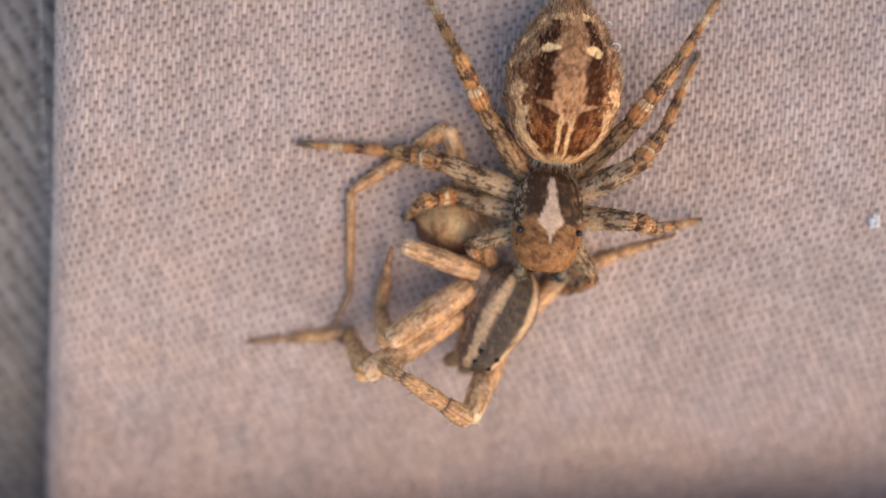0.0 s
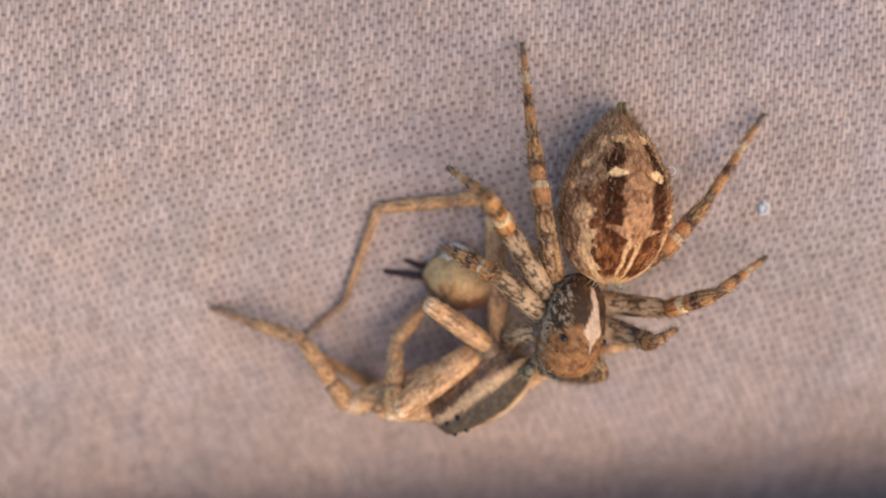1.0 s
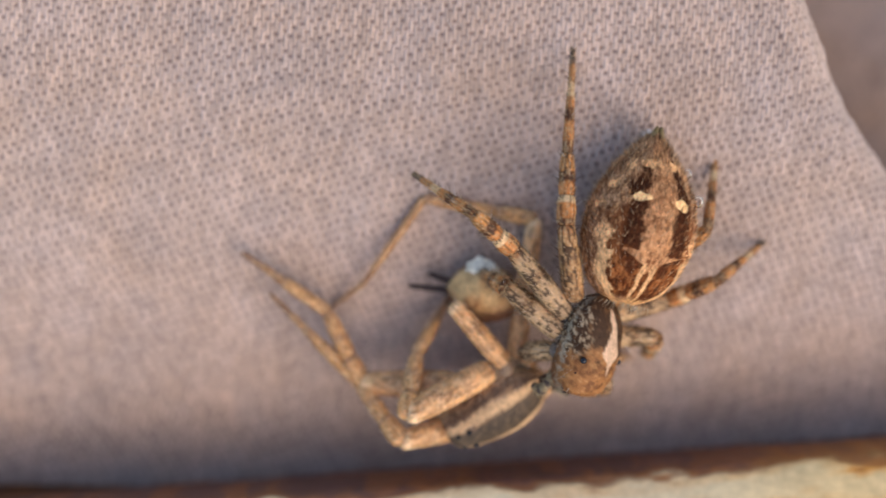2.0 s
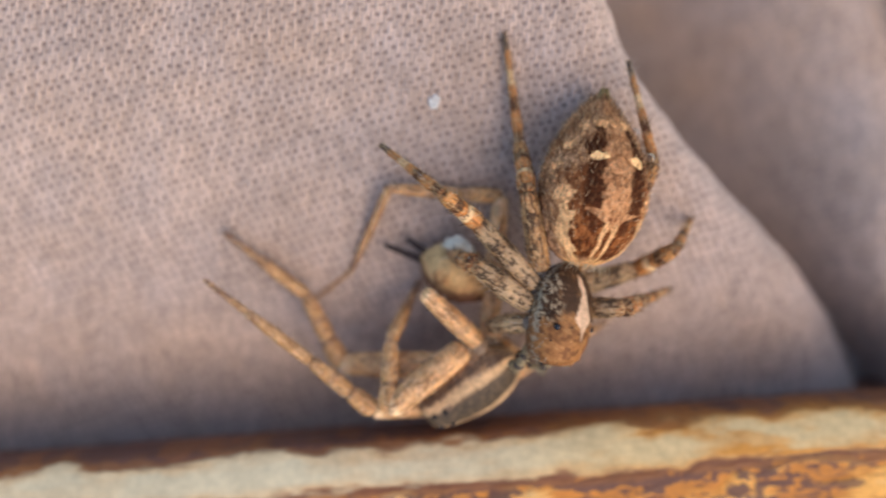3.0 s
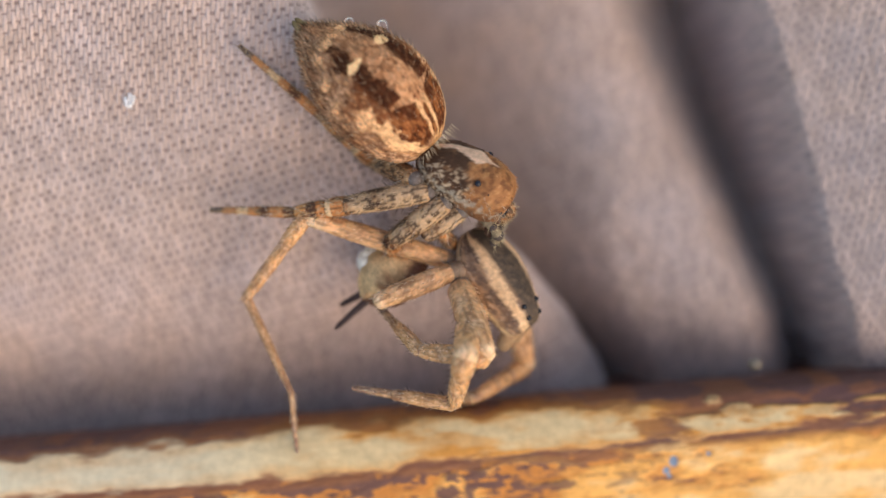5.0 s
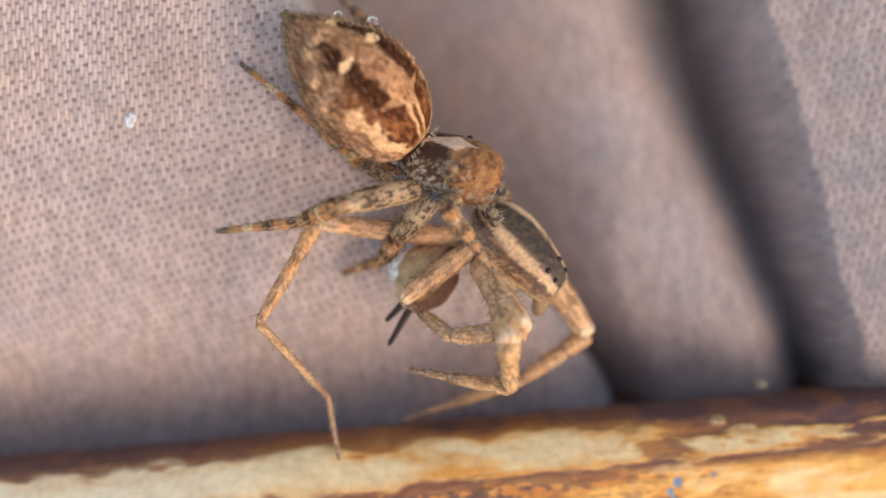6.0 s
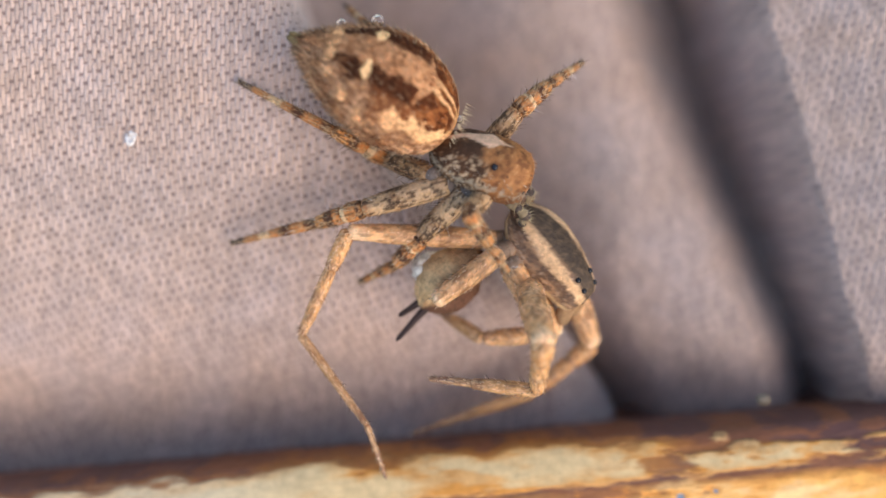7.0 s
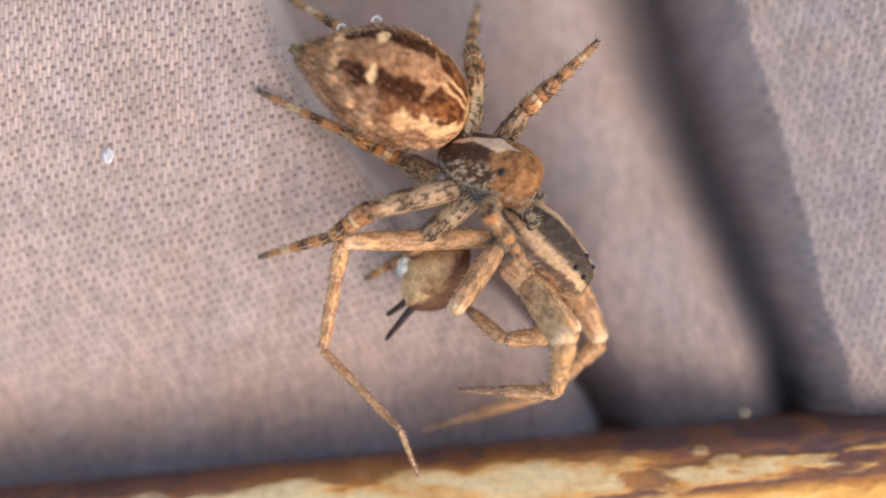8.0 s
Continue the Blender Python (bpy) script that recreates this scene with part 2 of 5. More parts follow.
def folded_cloth():
    y = np.arange(-9.0, 17.0, 0.10)
    s = np.concatenate([np.arange(-12.0, 12.0, 0.075), np.arange(12.0, 19.0, 0.05), np.arange(19.0, 34.0, 0.075)])
    X, Y = np.meshgrid(s, y)
    a, c = right_edge(Y), crease(Y) + 0.25 * (layered(Y * 0.5, Y * 0 + 3, 2, 2) - 0.5)
    t = (X - a) / (c - a)
    high = smooth(-3.0, 7.0, Y)
    floor = -8.6 - 4.6 * high
    crest = -8.2 - 4.2 * high + (2.2 + 2.9 * high) * smooth(0.0, 1.0, t / (0.26 + 0.48 * high)) + 4.1 * np.clip(t, 0, 1)
    reach = np.interp(Y, [-6, -2, 2, 6, 11, 16], [2.6, 3.0, 3.4, 4.0, 4.8, 5.2])
    fall = np.clip((t - 0.42) / 0.58, 0, 1) ** 2.0
    fall = 0.55 * fall + 0.45 * smooth(0.0, 1.0, 1 - (c - X) / reach)
    hill = crest * (1 - fall) + floor * fall
    # the next fold: a rolled edge that stands over the groove
    out = np.clip((X - c) / 0.6, 0, 1)
    beyond = floor + (-2.0 - floor) * np.sqrt(np.clip(1 - (1 - out) ** 2.2, 0, 1)) + 0.48 * np.clip(X - c - 0.6, 0, 8)
    Z = np.where(X > c, beyond, hill)
    Z = Z - 1.6 * smooth(-1.5, -6.0, Y) + 0.3 * (layered(X * 0.15, Y * 0.12, 5, 2) - 0.5)
    base = np.stack([X, Y, Z], -1)
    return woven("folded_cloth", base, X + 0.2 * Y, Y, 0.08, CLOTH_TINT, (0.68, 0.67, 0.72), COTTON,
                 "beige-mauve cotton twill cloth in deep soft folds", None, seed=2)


def denim():
    x = np.concatenate([np.arange(-140, -48, 4.0), np.arange(-48, -33.5, 0.07), np.arange(-33.5, 140, 4.0)])
    y = np.concatenate([np.arange(-140, -12, 4.0), np.arange(-12, 16, 0.09), np.arange(16, 141, 4.0)])
    X, Y = np.meshgrid(x, y)
    Z = -3.2 - sag(Y) * smooth(-60, -40, X) - 14.0 * smooth(-36.5, -29, X) + 0.5 * (layered(X * 0.1, Y * 0.1, 2, 2) - 0.5)
    base = np.stack([X, Y, Z], -1)
    return woven("under_cloth", base, X, Y, 0.30, (0.30, 0.268, 0.235), (0.22, 0.22, 0.24), DENIM,
                 "faded grey-blue denim lying beneath the beige cloth", None, pitch=0.16, period=1.15, step=0.22, seed=4)


# ---- the rusty bar ----
BAR_ANGLE = radians(5.6)
BAR_POINT = (1.86, -6.99)
SECTION = [(1.3, -7.0), (1.65, -4.4), (1.75, -2.4), (1.62, -1.1), (0.95, -0.7), (0.05, -0.6), (-0.5, -0.66), (-1.5, -0.95),
           (-3.0, -1.5), (-5.0, -2.3), (-8.0, -3.8), (-9.8, -5.6), (-9.8, -7.5), (-7.5, -10.0), (-3.0, -11.0), (1.2, -9.4)]


def bar_colours(a, c):
    """Paint, flakes and rust of the bar: a along it, c across it (0 at its ridge, positive towards the cloth)."""
    n1, n2, n3 = layered(a * 0.42, c * 1.5, 1), layered(a * 1.0, c * 3.0, 4), layered(a * 0.22 + 3, c * 0.3, 7)
    n4 = layered(a * 3.2, c * 5, 8)
    right = smooth(3.0, 9.5, a)
    top = 1.46 - 0.62 * right - 1.0 * (n1 - 0.5) - 0.35 * (n2 - 0.5)
    low = 0.12 + 0.62 * right * 0.2 + 0.5 * (n1 - 0.45) * 0.7 + 0.55 * (n2 - 0.5)
    cream = smooth(-0.12, 0.14, np.minimum(top - c, c - low))
    cream *= 1 - smooth(0.50, 0.62, n1 * 0.55 + n2 * 0.45 + 0.16 * right - 0.06) * right
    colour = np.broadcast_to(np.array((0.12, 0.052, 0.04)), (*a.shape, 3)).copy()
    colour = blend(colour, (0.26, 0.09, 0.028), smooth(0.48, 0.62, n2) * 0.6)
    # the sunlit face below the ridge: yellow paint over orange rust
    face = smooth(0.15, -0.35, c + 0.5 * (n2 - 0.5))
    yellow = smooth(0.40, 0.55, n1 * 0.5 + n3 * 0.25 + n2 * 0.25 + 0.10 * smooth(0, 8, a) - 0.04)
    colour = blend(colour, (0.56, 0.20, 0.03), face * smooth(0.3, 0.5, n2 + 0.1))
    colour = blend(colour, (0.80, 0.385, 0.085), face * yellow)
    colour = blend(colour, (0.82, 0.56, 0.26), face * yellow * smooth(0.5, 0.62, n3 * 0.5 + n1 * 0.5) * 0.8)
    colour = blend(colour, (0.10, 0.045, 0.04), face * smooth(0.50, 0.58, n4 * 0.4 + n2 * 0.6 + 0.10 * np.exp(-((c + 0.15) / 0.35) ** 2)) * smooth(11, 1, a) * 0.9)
    # cream paint with rust creeping in from its edges
    edge = smooth(0.48, 0.0, np.minimum(top - c, c - low))
    paint = np.broadcast_to(np.array((0.69, 0.50, 0.245)), colour.shape).copy()
    paint = blend(paint, (0.62, 0.55, 0.38), smooth(-3, -11, a) * 0.75)
    paint = blend(paint, (0.62, 0.265, 0.045), edge * (0.30 + 0.55 * smooth(-9, 1, a)) + smooth(0.50, 0.66, n1) * (0.1 + 0.5 * smooth(-8, 2, a)) + right * smooth(0.42, 0.6, n2) * 0.6)
    colour = colour * (1 - cream[..., None]) + paint * cream[..., None]
    # rust bleeding along the far edge of the paint
    bleed = np.exp(-((c - top - 0.10) / 0.13) ** 2) * smooth(14, 4, a)
    colour = blend(colour, (0.46, 0.17, 0.028), bleed * (0.35 + 0.4 * smooth(-10, 2, a)))
    raised = 0.07 * cream + 0.05 * face * yellow
    # two chips of old paint left standing on the bare rust
    for ca, cc, ra, rc in ((8.95, 1.33, 0.42, 0.2), (9.75, 0.98, 0.62, 0.26), (10.4, 0.78, 0.5, 0.16), (12.4, 0.62, 0.5, 0.16)):
        chip = smooth(1.15, 0.8, np.hypot((a - ca) / ra, (c - cc) / rc) + 1.3 * (n2 - 0.5) + 0.8 * (n4 - 0.5))
        colour = blend(colour, (0.60, 0.37, 0.15), chip * (0.5 + 0.5 * smooth(0.4, 0.55, n4)))
        raised = np.maximum(raised, 0.09 * chip)
    for ca, cc, ra in ((7.42, -0.62, 0.16), (7.18, -0.92, 0.13), (7.25, -1.12, 0.08), (8.6, -0.45, 0.07)):
        spot = smooth(1.1, 0.8, np.hypot((a - ca) / ra, (c - cc) / (ra * 1.2)) + 0.5 * (n4 - 0.5))
        colour = blend(colour, (0.20, 0.25, 0.30), spot)
        raised = raised - 0.03 * spot
    return colour, raised + 0.10 * (n2 - 0.5) * (1 - cream) + 0.03 * (n4 - 0.5)


def rusty_bar():
    knots = np.array(SECTION)
    count, fine = len(knots), []
    for i in range(count):
        p = [knots[(i + k) % count] for k in (-1, 0, 1, 2)]
        steps = 26 if 1 <= i <= 8 else 4
        for t in np.arange(steps) / steps:
            fine.append(0.5 * (2 * p[1] + (p[2] - p[0]) * t + (2 * p[0] - 5 * p[1] + 4 * p[2] - p[3]) * t * t
                               + (3 * p[1] - p[0] - 3 * p[2] + p[3]) * t ** 3))
    fine = np.array(fine)
    along = np.concatenate([np.arange(-70, -34, 3.0), np.arange(-34, 22, 0.07), np.arange(22, 71, 3.0)])
    A, C = np.meshgrid(along, fine[:, 0], indexing="ij")
    _, H = np.meshgrid(along, fine[:, 1], indexing="ij")
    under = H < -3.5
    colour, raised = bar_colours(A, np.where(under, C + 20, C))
    d = np.roll(fine, -1, 0) - np.roll(fine, 1, 0)
    out = np.stack([-d[:, 1], d[:, 0]], -1)
    out /= np.linalg.norm(out, axis=1, keepdims=True)
    out *= np.sign((out * (fine - fine.mean(0))).sum(1).mean())
    C2, H2 = C * np.where(C > 0, 1 - 0.006 * np.clip(A, -40, 30), 1) + raised * out[:, 0], H + raised * out[:, 1]
    ca, sa = math.cos(BAR_ANGLE), math.sin(BAR_ANGLE)
    points = np.stack([BAR_POINT[0] + A * ca - C2 * sa, BAR_POINT[1] + A * sa + C2 * ca, H2], -1)
    rows, columns = points.shape[:2]
    faces = grid_faces(rows, columns, True)
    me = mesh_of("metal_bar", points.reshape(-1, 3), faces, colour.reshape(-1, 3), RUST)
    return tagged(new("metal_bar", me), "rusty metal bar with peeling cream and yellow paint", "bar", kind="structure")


main_cloth()
folded_cloth()
denim()
rusty_bar()


# ---- the two spiders ----
def aim(start, end, last=None):
    """A pose at start whose y axis points to end, turned as little as can be from the last one."""
    way = (Vector(end) - Vector(start)).normalized()
    if last is None:
        turn = way.to_track_quat("Y", "Z").to_matrix()
    else:
        turn = (last.col[1].rotation_difference(way)).to_matrix() @ last
    m = turn.to_4x4()
    m.translation = Vector(start) * MM
    return m, turn


def limb(name, length, r0, r1, bands, material, leg, hairs=10, hair_tint=(0.10, 0.05, 0.03), swell=0.12, label="", fleck=(0.045, 0.026, 0.016), light=(0.55, 0.385, 0.225), dash=0.0, pelt=6):
    """One joint of a leg, along +y, with rounded ends, coloured bands and bristles. bands: rows of (from, to, colour)."""
    rows = 64
    s = np.linspace(0, 1, rows)
    r = (r0 + (r1 - r0) * s) * (0.86 + (0.12 + swell) * np.sin(math.pi * s) ** 0.8)
    pad = min(0.12, 0.5 * r0 / length)
    r = r * np.sqrt(np.clip(1 - (np.clip(1 - s / pad, 0, 1)) ** 2, 0.02, 1)) * np.sqrt(np.clip(1 - (np.clip(1 - (1 - s) / pad, 0, 1)) ** 2, 0.02, 1))
    ys = -0.25 * r0 + s * (length + 0.25 * r0 + 0.2 * r1)
    points, angle = loft(ys, r, r, r, r * 0, around=32)
    S = np.broadcast_to(s[:, None], angle.shape)
    wobble = 0.12 * (layered(angle * 2 + 3, S * 5 * length, len(name)) - 0.5)
    colour = np.broadcast_to(np.array(bands[0][2], float), (*angle.shape, 3)).copy()
    for a, b, tint in bands:
        colour = blend(colour, tint, smooth(a - 0.05, a + 0.05, S + wobble) * smooth(b + 0.05, b - 0.05, S + wobble))
    flecks = layered(angle * 6 + length, S * length * 4.0, 5 + len(name))
    streaks = layered(angle * 9 + 2 * length + 9, S * length * 2.6, 2 + len(name), 3)
    fine = layered(angle * 14 + length, S * length * 9, 7 + len(name), 2)
    colour = blend(colour, np.array(light), smooth(0.48, 0.40, flecks * 0.4 + fine * 0.6) * (0.6 + 0.2 * (dash > 0.5)))
    colour = blend(colour, np.array(fleck), smooth(0.565 - 0.04 * dash, 0.605 - 0.04 * dash, flecks * 0.3 + streaks * 0.7) * (0.55 + 0.45 * dash))
    colour = colour * (0.70 + 0.6 * fine)[..., None]
    points = points + normals_of(points) * (r0 * (0.16 * (flecks - 0.5) + 0.14 * (streaks - 0.5)))[..., None]
    colour = colour * np.array((1.13, 0.97, 0.78))
    shape = Shape()
    lofted(shape, points, colour)
    n = normals_of(points)
    for _ in range(hairs * 2):
        i, j = rng.integers(2, rows - 2), rng.integers(0, 32)
        way = n[i, j] * 0.8 + np.array((0, 0.7, 0))
        shape.spikes([points[i, j]], [way], [rng.uniform(0.14, 0.34)], 0.012, hair_tint, 0.1)
    for _ in range(hairs * pelt):
        i, j = rng.integers(1, rows - 1), rng.integers(0, 32)
        way = n[i, j] * rng.uniform(0.3, 0.9) + np.array((0, 0.9, 0))
        shape.spikes([points[i, j]], [way], [rng.uniform(0.08, 0.24)], 0.009, np.array(light) * rng.choice((0.5, 1.0, 1.3)), 0.15)
    for _ in range(hairs // 2 if material is LIMB else 0):
        i, j = rng.integers(4, rows - 4), rng.integers(0, 32)
        shape.spikes([points[i, j]], [n[i, j] + np.array((0, 0.5, 0))], [rng.uniform(0.3, 0.6)], 0.006, (0.72, 0.66, 0.58), 0.15)
    return shape.part(name, material, leg, label)


def hip(thing, at, tint, material, size=0.34):
    """The short joint by which a leg hangs on the body; the leg's other joints are its parts."""
    shape = Shape()
    inner = np.array((at[0] * 0.35, at[1] * 0.7, at[2] * 0.9))
    for k in range(5):
        t = k / 4
        ball(shape, inner * (1 - t) + np.array(at) * t, size * (0.95 - 0.15 * t), np.array(tint) * (1 if k % 2 else 0.8), n=8)
    for _ in range(110):
        way = rng.normal(size=3) + np.array((0, 0, 0.5))
        root = inner + (np.array(at) - inner) * rng.uniform(0.3, 1.0)
        shape.spikes([root], [way], [size * 0.8 + rng.uniform(0.1, 0.35)], 0.012, (0.52, 0.47, 0.39), 0.12)
    return shape.part("leg", material, thing)


ORANGE, UMBER, GREY, CREAM = (0.48, 0.21, 0.075), (0.095, 0.040, 0.019), (0.44, 0.325, 0.22), (0.62, 0.47, 0.30)


def hunter_leg(thing, at, lengths, thick=1.0, pale=True):
    leg = hip(thing, at, (0.20, 0.155, 0.125), LIMB)
    f, k, m = lengths
    femur_tone = GREY if pale else (0.34, 0.20, 0.10)
    joints = [
        limb("femur", f, 0.37 * thick, 0.30 * thick, [(0, 1, femur_tone), (0.55, 0.66, (0.2, 0.12, 0.07)), (0.9, 1, (0.34, 0.17, 0.08))], LIMB, leg, 18, dash=0.7, pelt=14),
        limb("patella", k * 0.4, 0.30 * thick, 0.28 * thick, [(0, 1, ORANGE), (0.7, 1, CREAM), (0, 0.2, UMBER)], LIMB, leg, 8, dash=0.4, pelt=12),
        limb("tibia", k * 0.6, 0.28 * thick, 0.21 * thick, [(0, 1, ORANGE), (0.30, 0.58, UMBER), (0.58, 1, (0.48, 0.24, 0.09)), (0.92, 1, UMBER)], LIMB, leg, 13, dash=0.5, pelt=12),
        limb("metatarsus", m * 0.58, 0.20 * thick, 0.14 * thick, [(0, 1, (0.44, 0.20, 0.075)), (0, 0.22, UMBER), (0.5, 0.72, UMBER), (0.9, 1, CREAM)], LIMB, leg, 10, swell=0.03, dash=-0.5, pelt=10),
        limb("tarsus", m * 0.42, 0.125 * thick, 0.09 * thick, [(0, 1, (0.42, 0.20, 0.08)), (0, 0.2, CREAM), (0.62, 1, (0.06, 0.05, 0.05))], LIMB, leg, 7, swell=0.03, dash=-0.5, pelt=10),
    ]
    leg_joints[leg.name] = [(joints[0], 0, 0.0), (joints[1], 1, 0.0), (joints[2], 1, 0.4), (joints[3], 2, 0.0), (joints[4], 2, 0.58)]
    return leg


TAN, FLESH = (0.54, 0.315, 0.15), (0.58, 0.355, 0.19)
DAPPLE = dict(fleck=(0.20, 0.105, 0.055), light=(0.88, 0.62, 0.40), dash=0.2, pelt=10)


def prey_leg(thing, at, lengths, thick=1.0, dark_tip=True):
    leg = hip(thing, at, (0.30, 0.19, 0.12), PALE_LIMB, 0.4)
    tips = (0.16, 0.10, 0.08) if dark_tip else TAN
    joints = [limb("femur", lengths[0], 0.40 * thick, 0.33 * thick, [(0, 1, FLESH), (0.3, 0.37, (0.36, 0.22, 0.13)), (0.62, 0.68, (0.36, 0.22, 0.13)), (0.9, 1, (0.78, 0.60, 0.42))], PALE_LIMB, leg, 12, **DAPPLE)]
    rows = [(joints[0], 0, 0.0)]
    if len(lengths) > 1:
        joints += [limb("patella", lengths[1] * 0.36, 0.30 * thick, 0.26 * thick, [(0, 1, TAN), (0.8, 1, (0.30, 0.17, 0.10))], PALE_LIMB, leg, 5, **DAPPLE),
                   limb("tibia", lengths[1] * 0.64, 0.26 * thick, 0.19 * thick, [(0, 1, TAN), (0.35, 0.5, (0.34, 0.2, 0.11)), (0.88, 1, (0.30, 0.17, 0.10))], PALE_LIMB, leg, 10, **DAPPLE)]
        rows += [(joints[1], 1, 0.0), (joints[2], 1, 0.36)]
    if len(lengths) == 3:
        joints += [limb("metatarsus", lengths[2] * 0.6, 0.22 * thick, 0.16 * thick, [(0, 1, (0.45, 0.27, 0.13)), (0.8, 1, (0.24, 0.14, 0.08))], PALE_LIMB, leg, 8, swell=0.02, **DAPPLE),
                   limb("tarsus", lengths[2] * 0.4, 0.125 * thick, 0.08 * thick, [(0, 1, (0.30, 0.19, 0.11)), (0.4, 1, tips)], PALE_LIMB, leg, 4, swell=0.02, **DAPPLE)]
        rows += [(joints[3], 2, 0.0), (joints[4], 2, 0.6)]
    if len(lengths) == 4:
        joints += [limb("metatarsus", lengths[2], 0.20 * thick, 0.12 * thick, [(0, 1, (0.38, 0.23, 0.12)), (0.85, 1, (0.22, 0.13, 0.09))], PALE_LIMB, leg, 12, swell=0.02, **DAPPLE),
                   limb("tarsus", lengths[3], 0.12 * thick, 0.075 * thick, [(0, 1, (0.30, 0.19, 0.11)), (0.5, 1, tips)], PALE_LIMB, leg, 5, swell=0.02, **DAPPLE)]
        rows += [(joints[3], 2, 0.0), (joints[4], 3, 0.0)]
    leg_joints[leg.name] = rows
    return leg


leg_joints = {}


def hunter_abdomen(thing):
    s = np.concatenate([np.linspace(0, 0.1, 22)[:-1], np.linspace(0.1, 0.9, 190)[:-1], np.linspace(0.9, 1, 22)])
    stops = [0, 0.012, 0.04, 0.10, 0.2, 0.35, 0.5, 0.65, 0.8, 0.9, 0.96, 1.0]
    wide = np.interp(s, stops, [0.05, 0.5, 0.85, 1.25, 1.58, 1.83, 1.82, 1.6, 1.12, 0.68, 0.42, 0.12])
    kernel = np.hanning(11) / np.hanning(11).sum()
    wide[8:-8] = np.convolve(wide, kernel, "same")[8:-8]
    length, around = 5.55, 240
    points, angle = loft(-s * length, wide, wide * 0.86, wide * 0.8, 0.25 * np.sin(math.pi * s), around=around)
    S = np.broadcast_to(s[:, None], angle.shape)
    q = np.abs(angle)
    n1, n2, n3 = layered(angle * 3 + 8, S * 9, 1), layered(angle * 9 + 8, S * 26, 3), layered(angle * 16 + 8, S * 30, 6)
    n4 = 0.5 + 1.6 * (layered(angle * 34 + 9, S * 34, 9, 2) - 0.5)
    hair = 0.5 + 1.5 * (layered(angle * 44 + 5, S * 26, 4, 2) - 0.5)
    e = 0.09 * (n1 - 0.5) + 0.16 * (n2 - 0.5) + 0.10 * (n4 - 0.5)
    # brown ground with darker and lighter scales
    colour = np.broadcast_to(np.array((0.25, 0.142, 0.080)), (*angle.shape, 3)).copy()
    colour = blend(colour, (0.50, 0.335, 0.205), smooth(0.50, 0.60, n2 * 0.45 + n3 * 0.55))
    colour = blend(colour, (0.16, 0.066, 0.028), smooth(0.52, 0.62, n3 * 0.5 + n1 * 0.5) * 0.9)
    colour = blend(colour, (0.52, 0.355, 0.22), smooth(0.66, 0.86, S + 0.8 * e) * (0.22 + 0.42 * smooth(0.42, 0.58, n2)))
    # chestnut patches at the front, blackish stripes behind
    chestnut = smooth(0.52, 0.46, q + e - 0.10 * smooth(0.05, 0.2, S)) * smooth(0.03, 0.06, S) * smooth(0.34, 0.28, S + e - 0.1 * q)
    colour = blend(colour, (0.125, 0.040, 0.012), chestnut)
    colour = blend(colour, (0.26, 0.11, 0.04), chestnut * smooth(0.50, 0.60, n3) * 0.8)
    colour = blend(colour, (0.05, 0.016, 0.007), chestnut * smooth(0.50, 0.42, n3) * 0.8)
    stripe = smooth(0.49, 0.42, q + 1.4 * e + 0.10 * smooth(0.62, 0.85, S)) * smooth(0.26, 0.31, S + e) * smooth(0.86, 0.82, S + 0.5 * e)
    colour = blend(colour, (0.055, 0.020, 0.009), stripe)
    side = smooth(0.36, 0.42, q) * smooth(0.66, 0.52, q + 1.6 * e) * smooth(0.24, 0.32, S) * smooth(0.60, 0.50, S)
    colour = blend(colour, (0.19, 0.078, 0.032), side * 0.85)
    # the pale band along the middle, with chevrons
    half = np.interp(S - 0.13 * q, [0.20, 0.225, 0.245, 0.26, 0.29, 0.40, 0.58, 0.72, 0.85, 1.0], [0.02, 0.10, 0.20, 0.36, 0.17, 0.16, 0.21, 0.19, 0.2, 0.12])
    band = smooth(0.025, -0.025, q + 0.7 * e - half) * smooth(0.19, 0.22, S)
    colour = blend(colour, (0.44, 0.25, 0.13), band)
    chevron = smooth(0.80, 0.95, np.sin(S * 52 + q * 15) * 0.5 + 0.5 + 0.4 * (n2 - 0.5)) * smooth(0.40, 0.5, S)
    colour = blend(colour, (0.20, 0.095, 0.045), band * chevron * 0.6)
    colour = blend(colour, (0.54, 0.34, 0.19), band * smooth(0.52, 0.60, n3) * 0.7)
    dots = smooth(1.1, 0.8, np.hypot((S - 0.265) / 0.012, (q - 0.035) / 0.03))
    colour = blend(colour, (0.22, 0.10, 0.05), dots)
    lines = np.exp(-((q + 0.25 * e - 0.070 - 0.03 * smooth(0.12, 0.02, S)) / 0.038) ** 2) * smooth(0.27, 0.22, S)
    colour = blend(colour, (0.66, 0.44, 0.235), smooth(0.35, 0.55, lines + 0.5 * (n2 - 0.5)))
    # cream rim, side stripes and blotches
    rim = smooth(0.042, 0.025, S + 0.3 * e)
    colour = blend(colour, (0.72, 0.49, 0.24), rim)
    flank = smooth(0.02, -0.02, np.abs(q - 0.62 + 0.05 * np.sin(S * 30) + 0.9 * e) - 0.085 - 0.09 * (n1 - 0.4)) * smooth(0.34, 0.28, S + 0.6 * e)
    colour = blend(colour, (0.72, 0.50, 0.27), flank * (0.55 + 0.9 * smooth(0.3, 0.5, n3)))
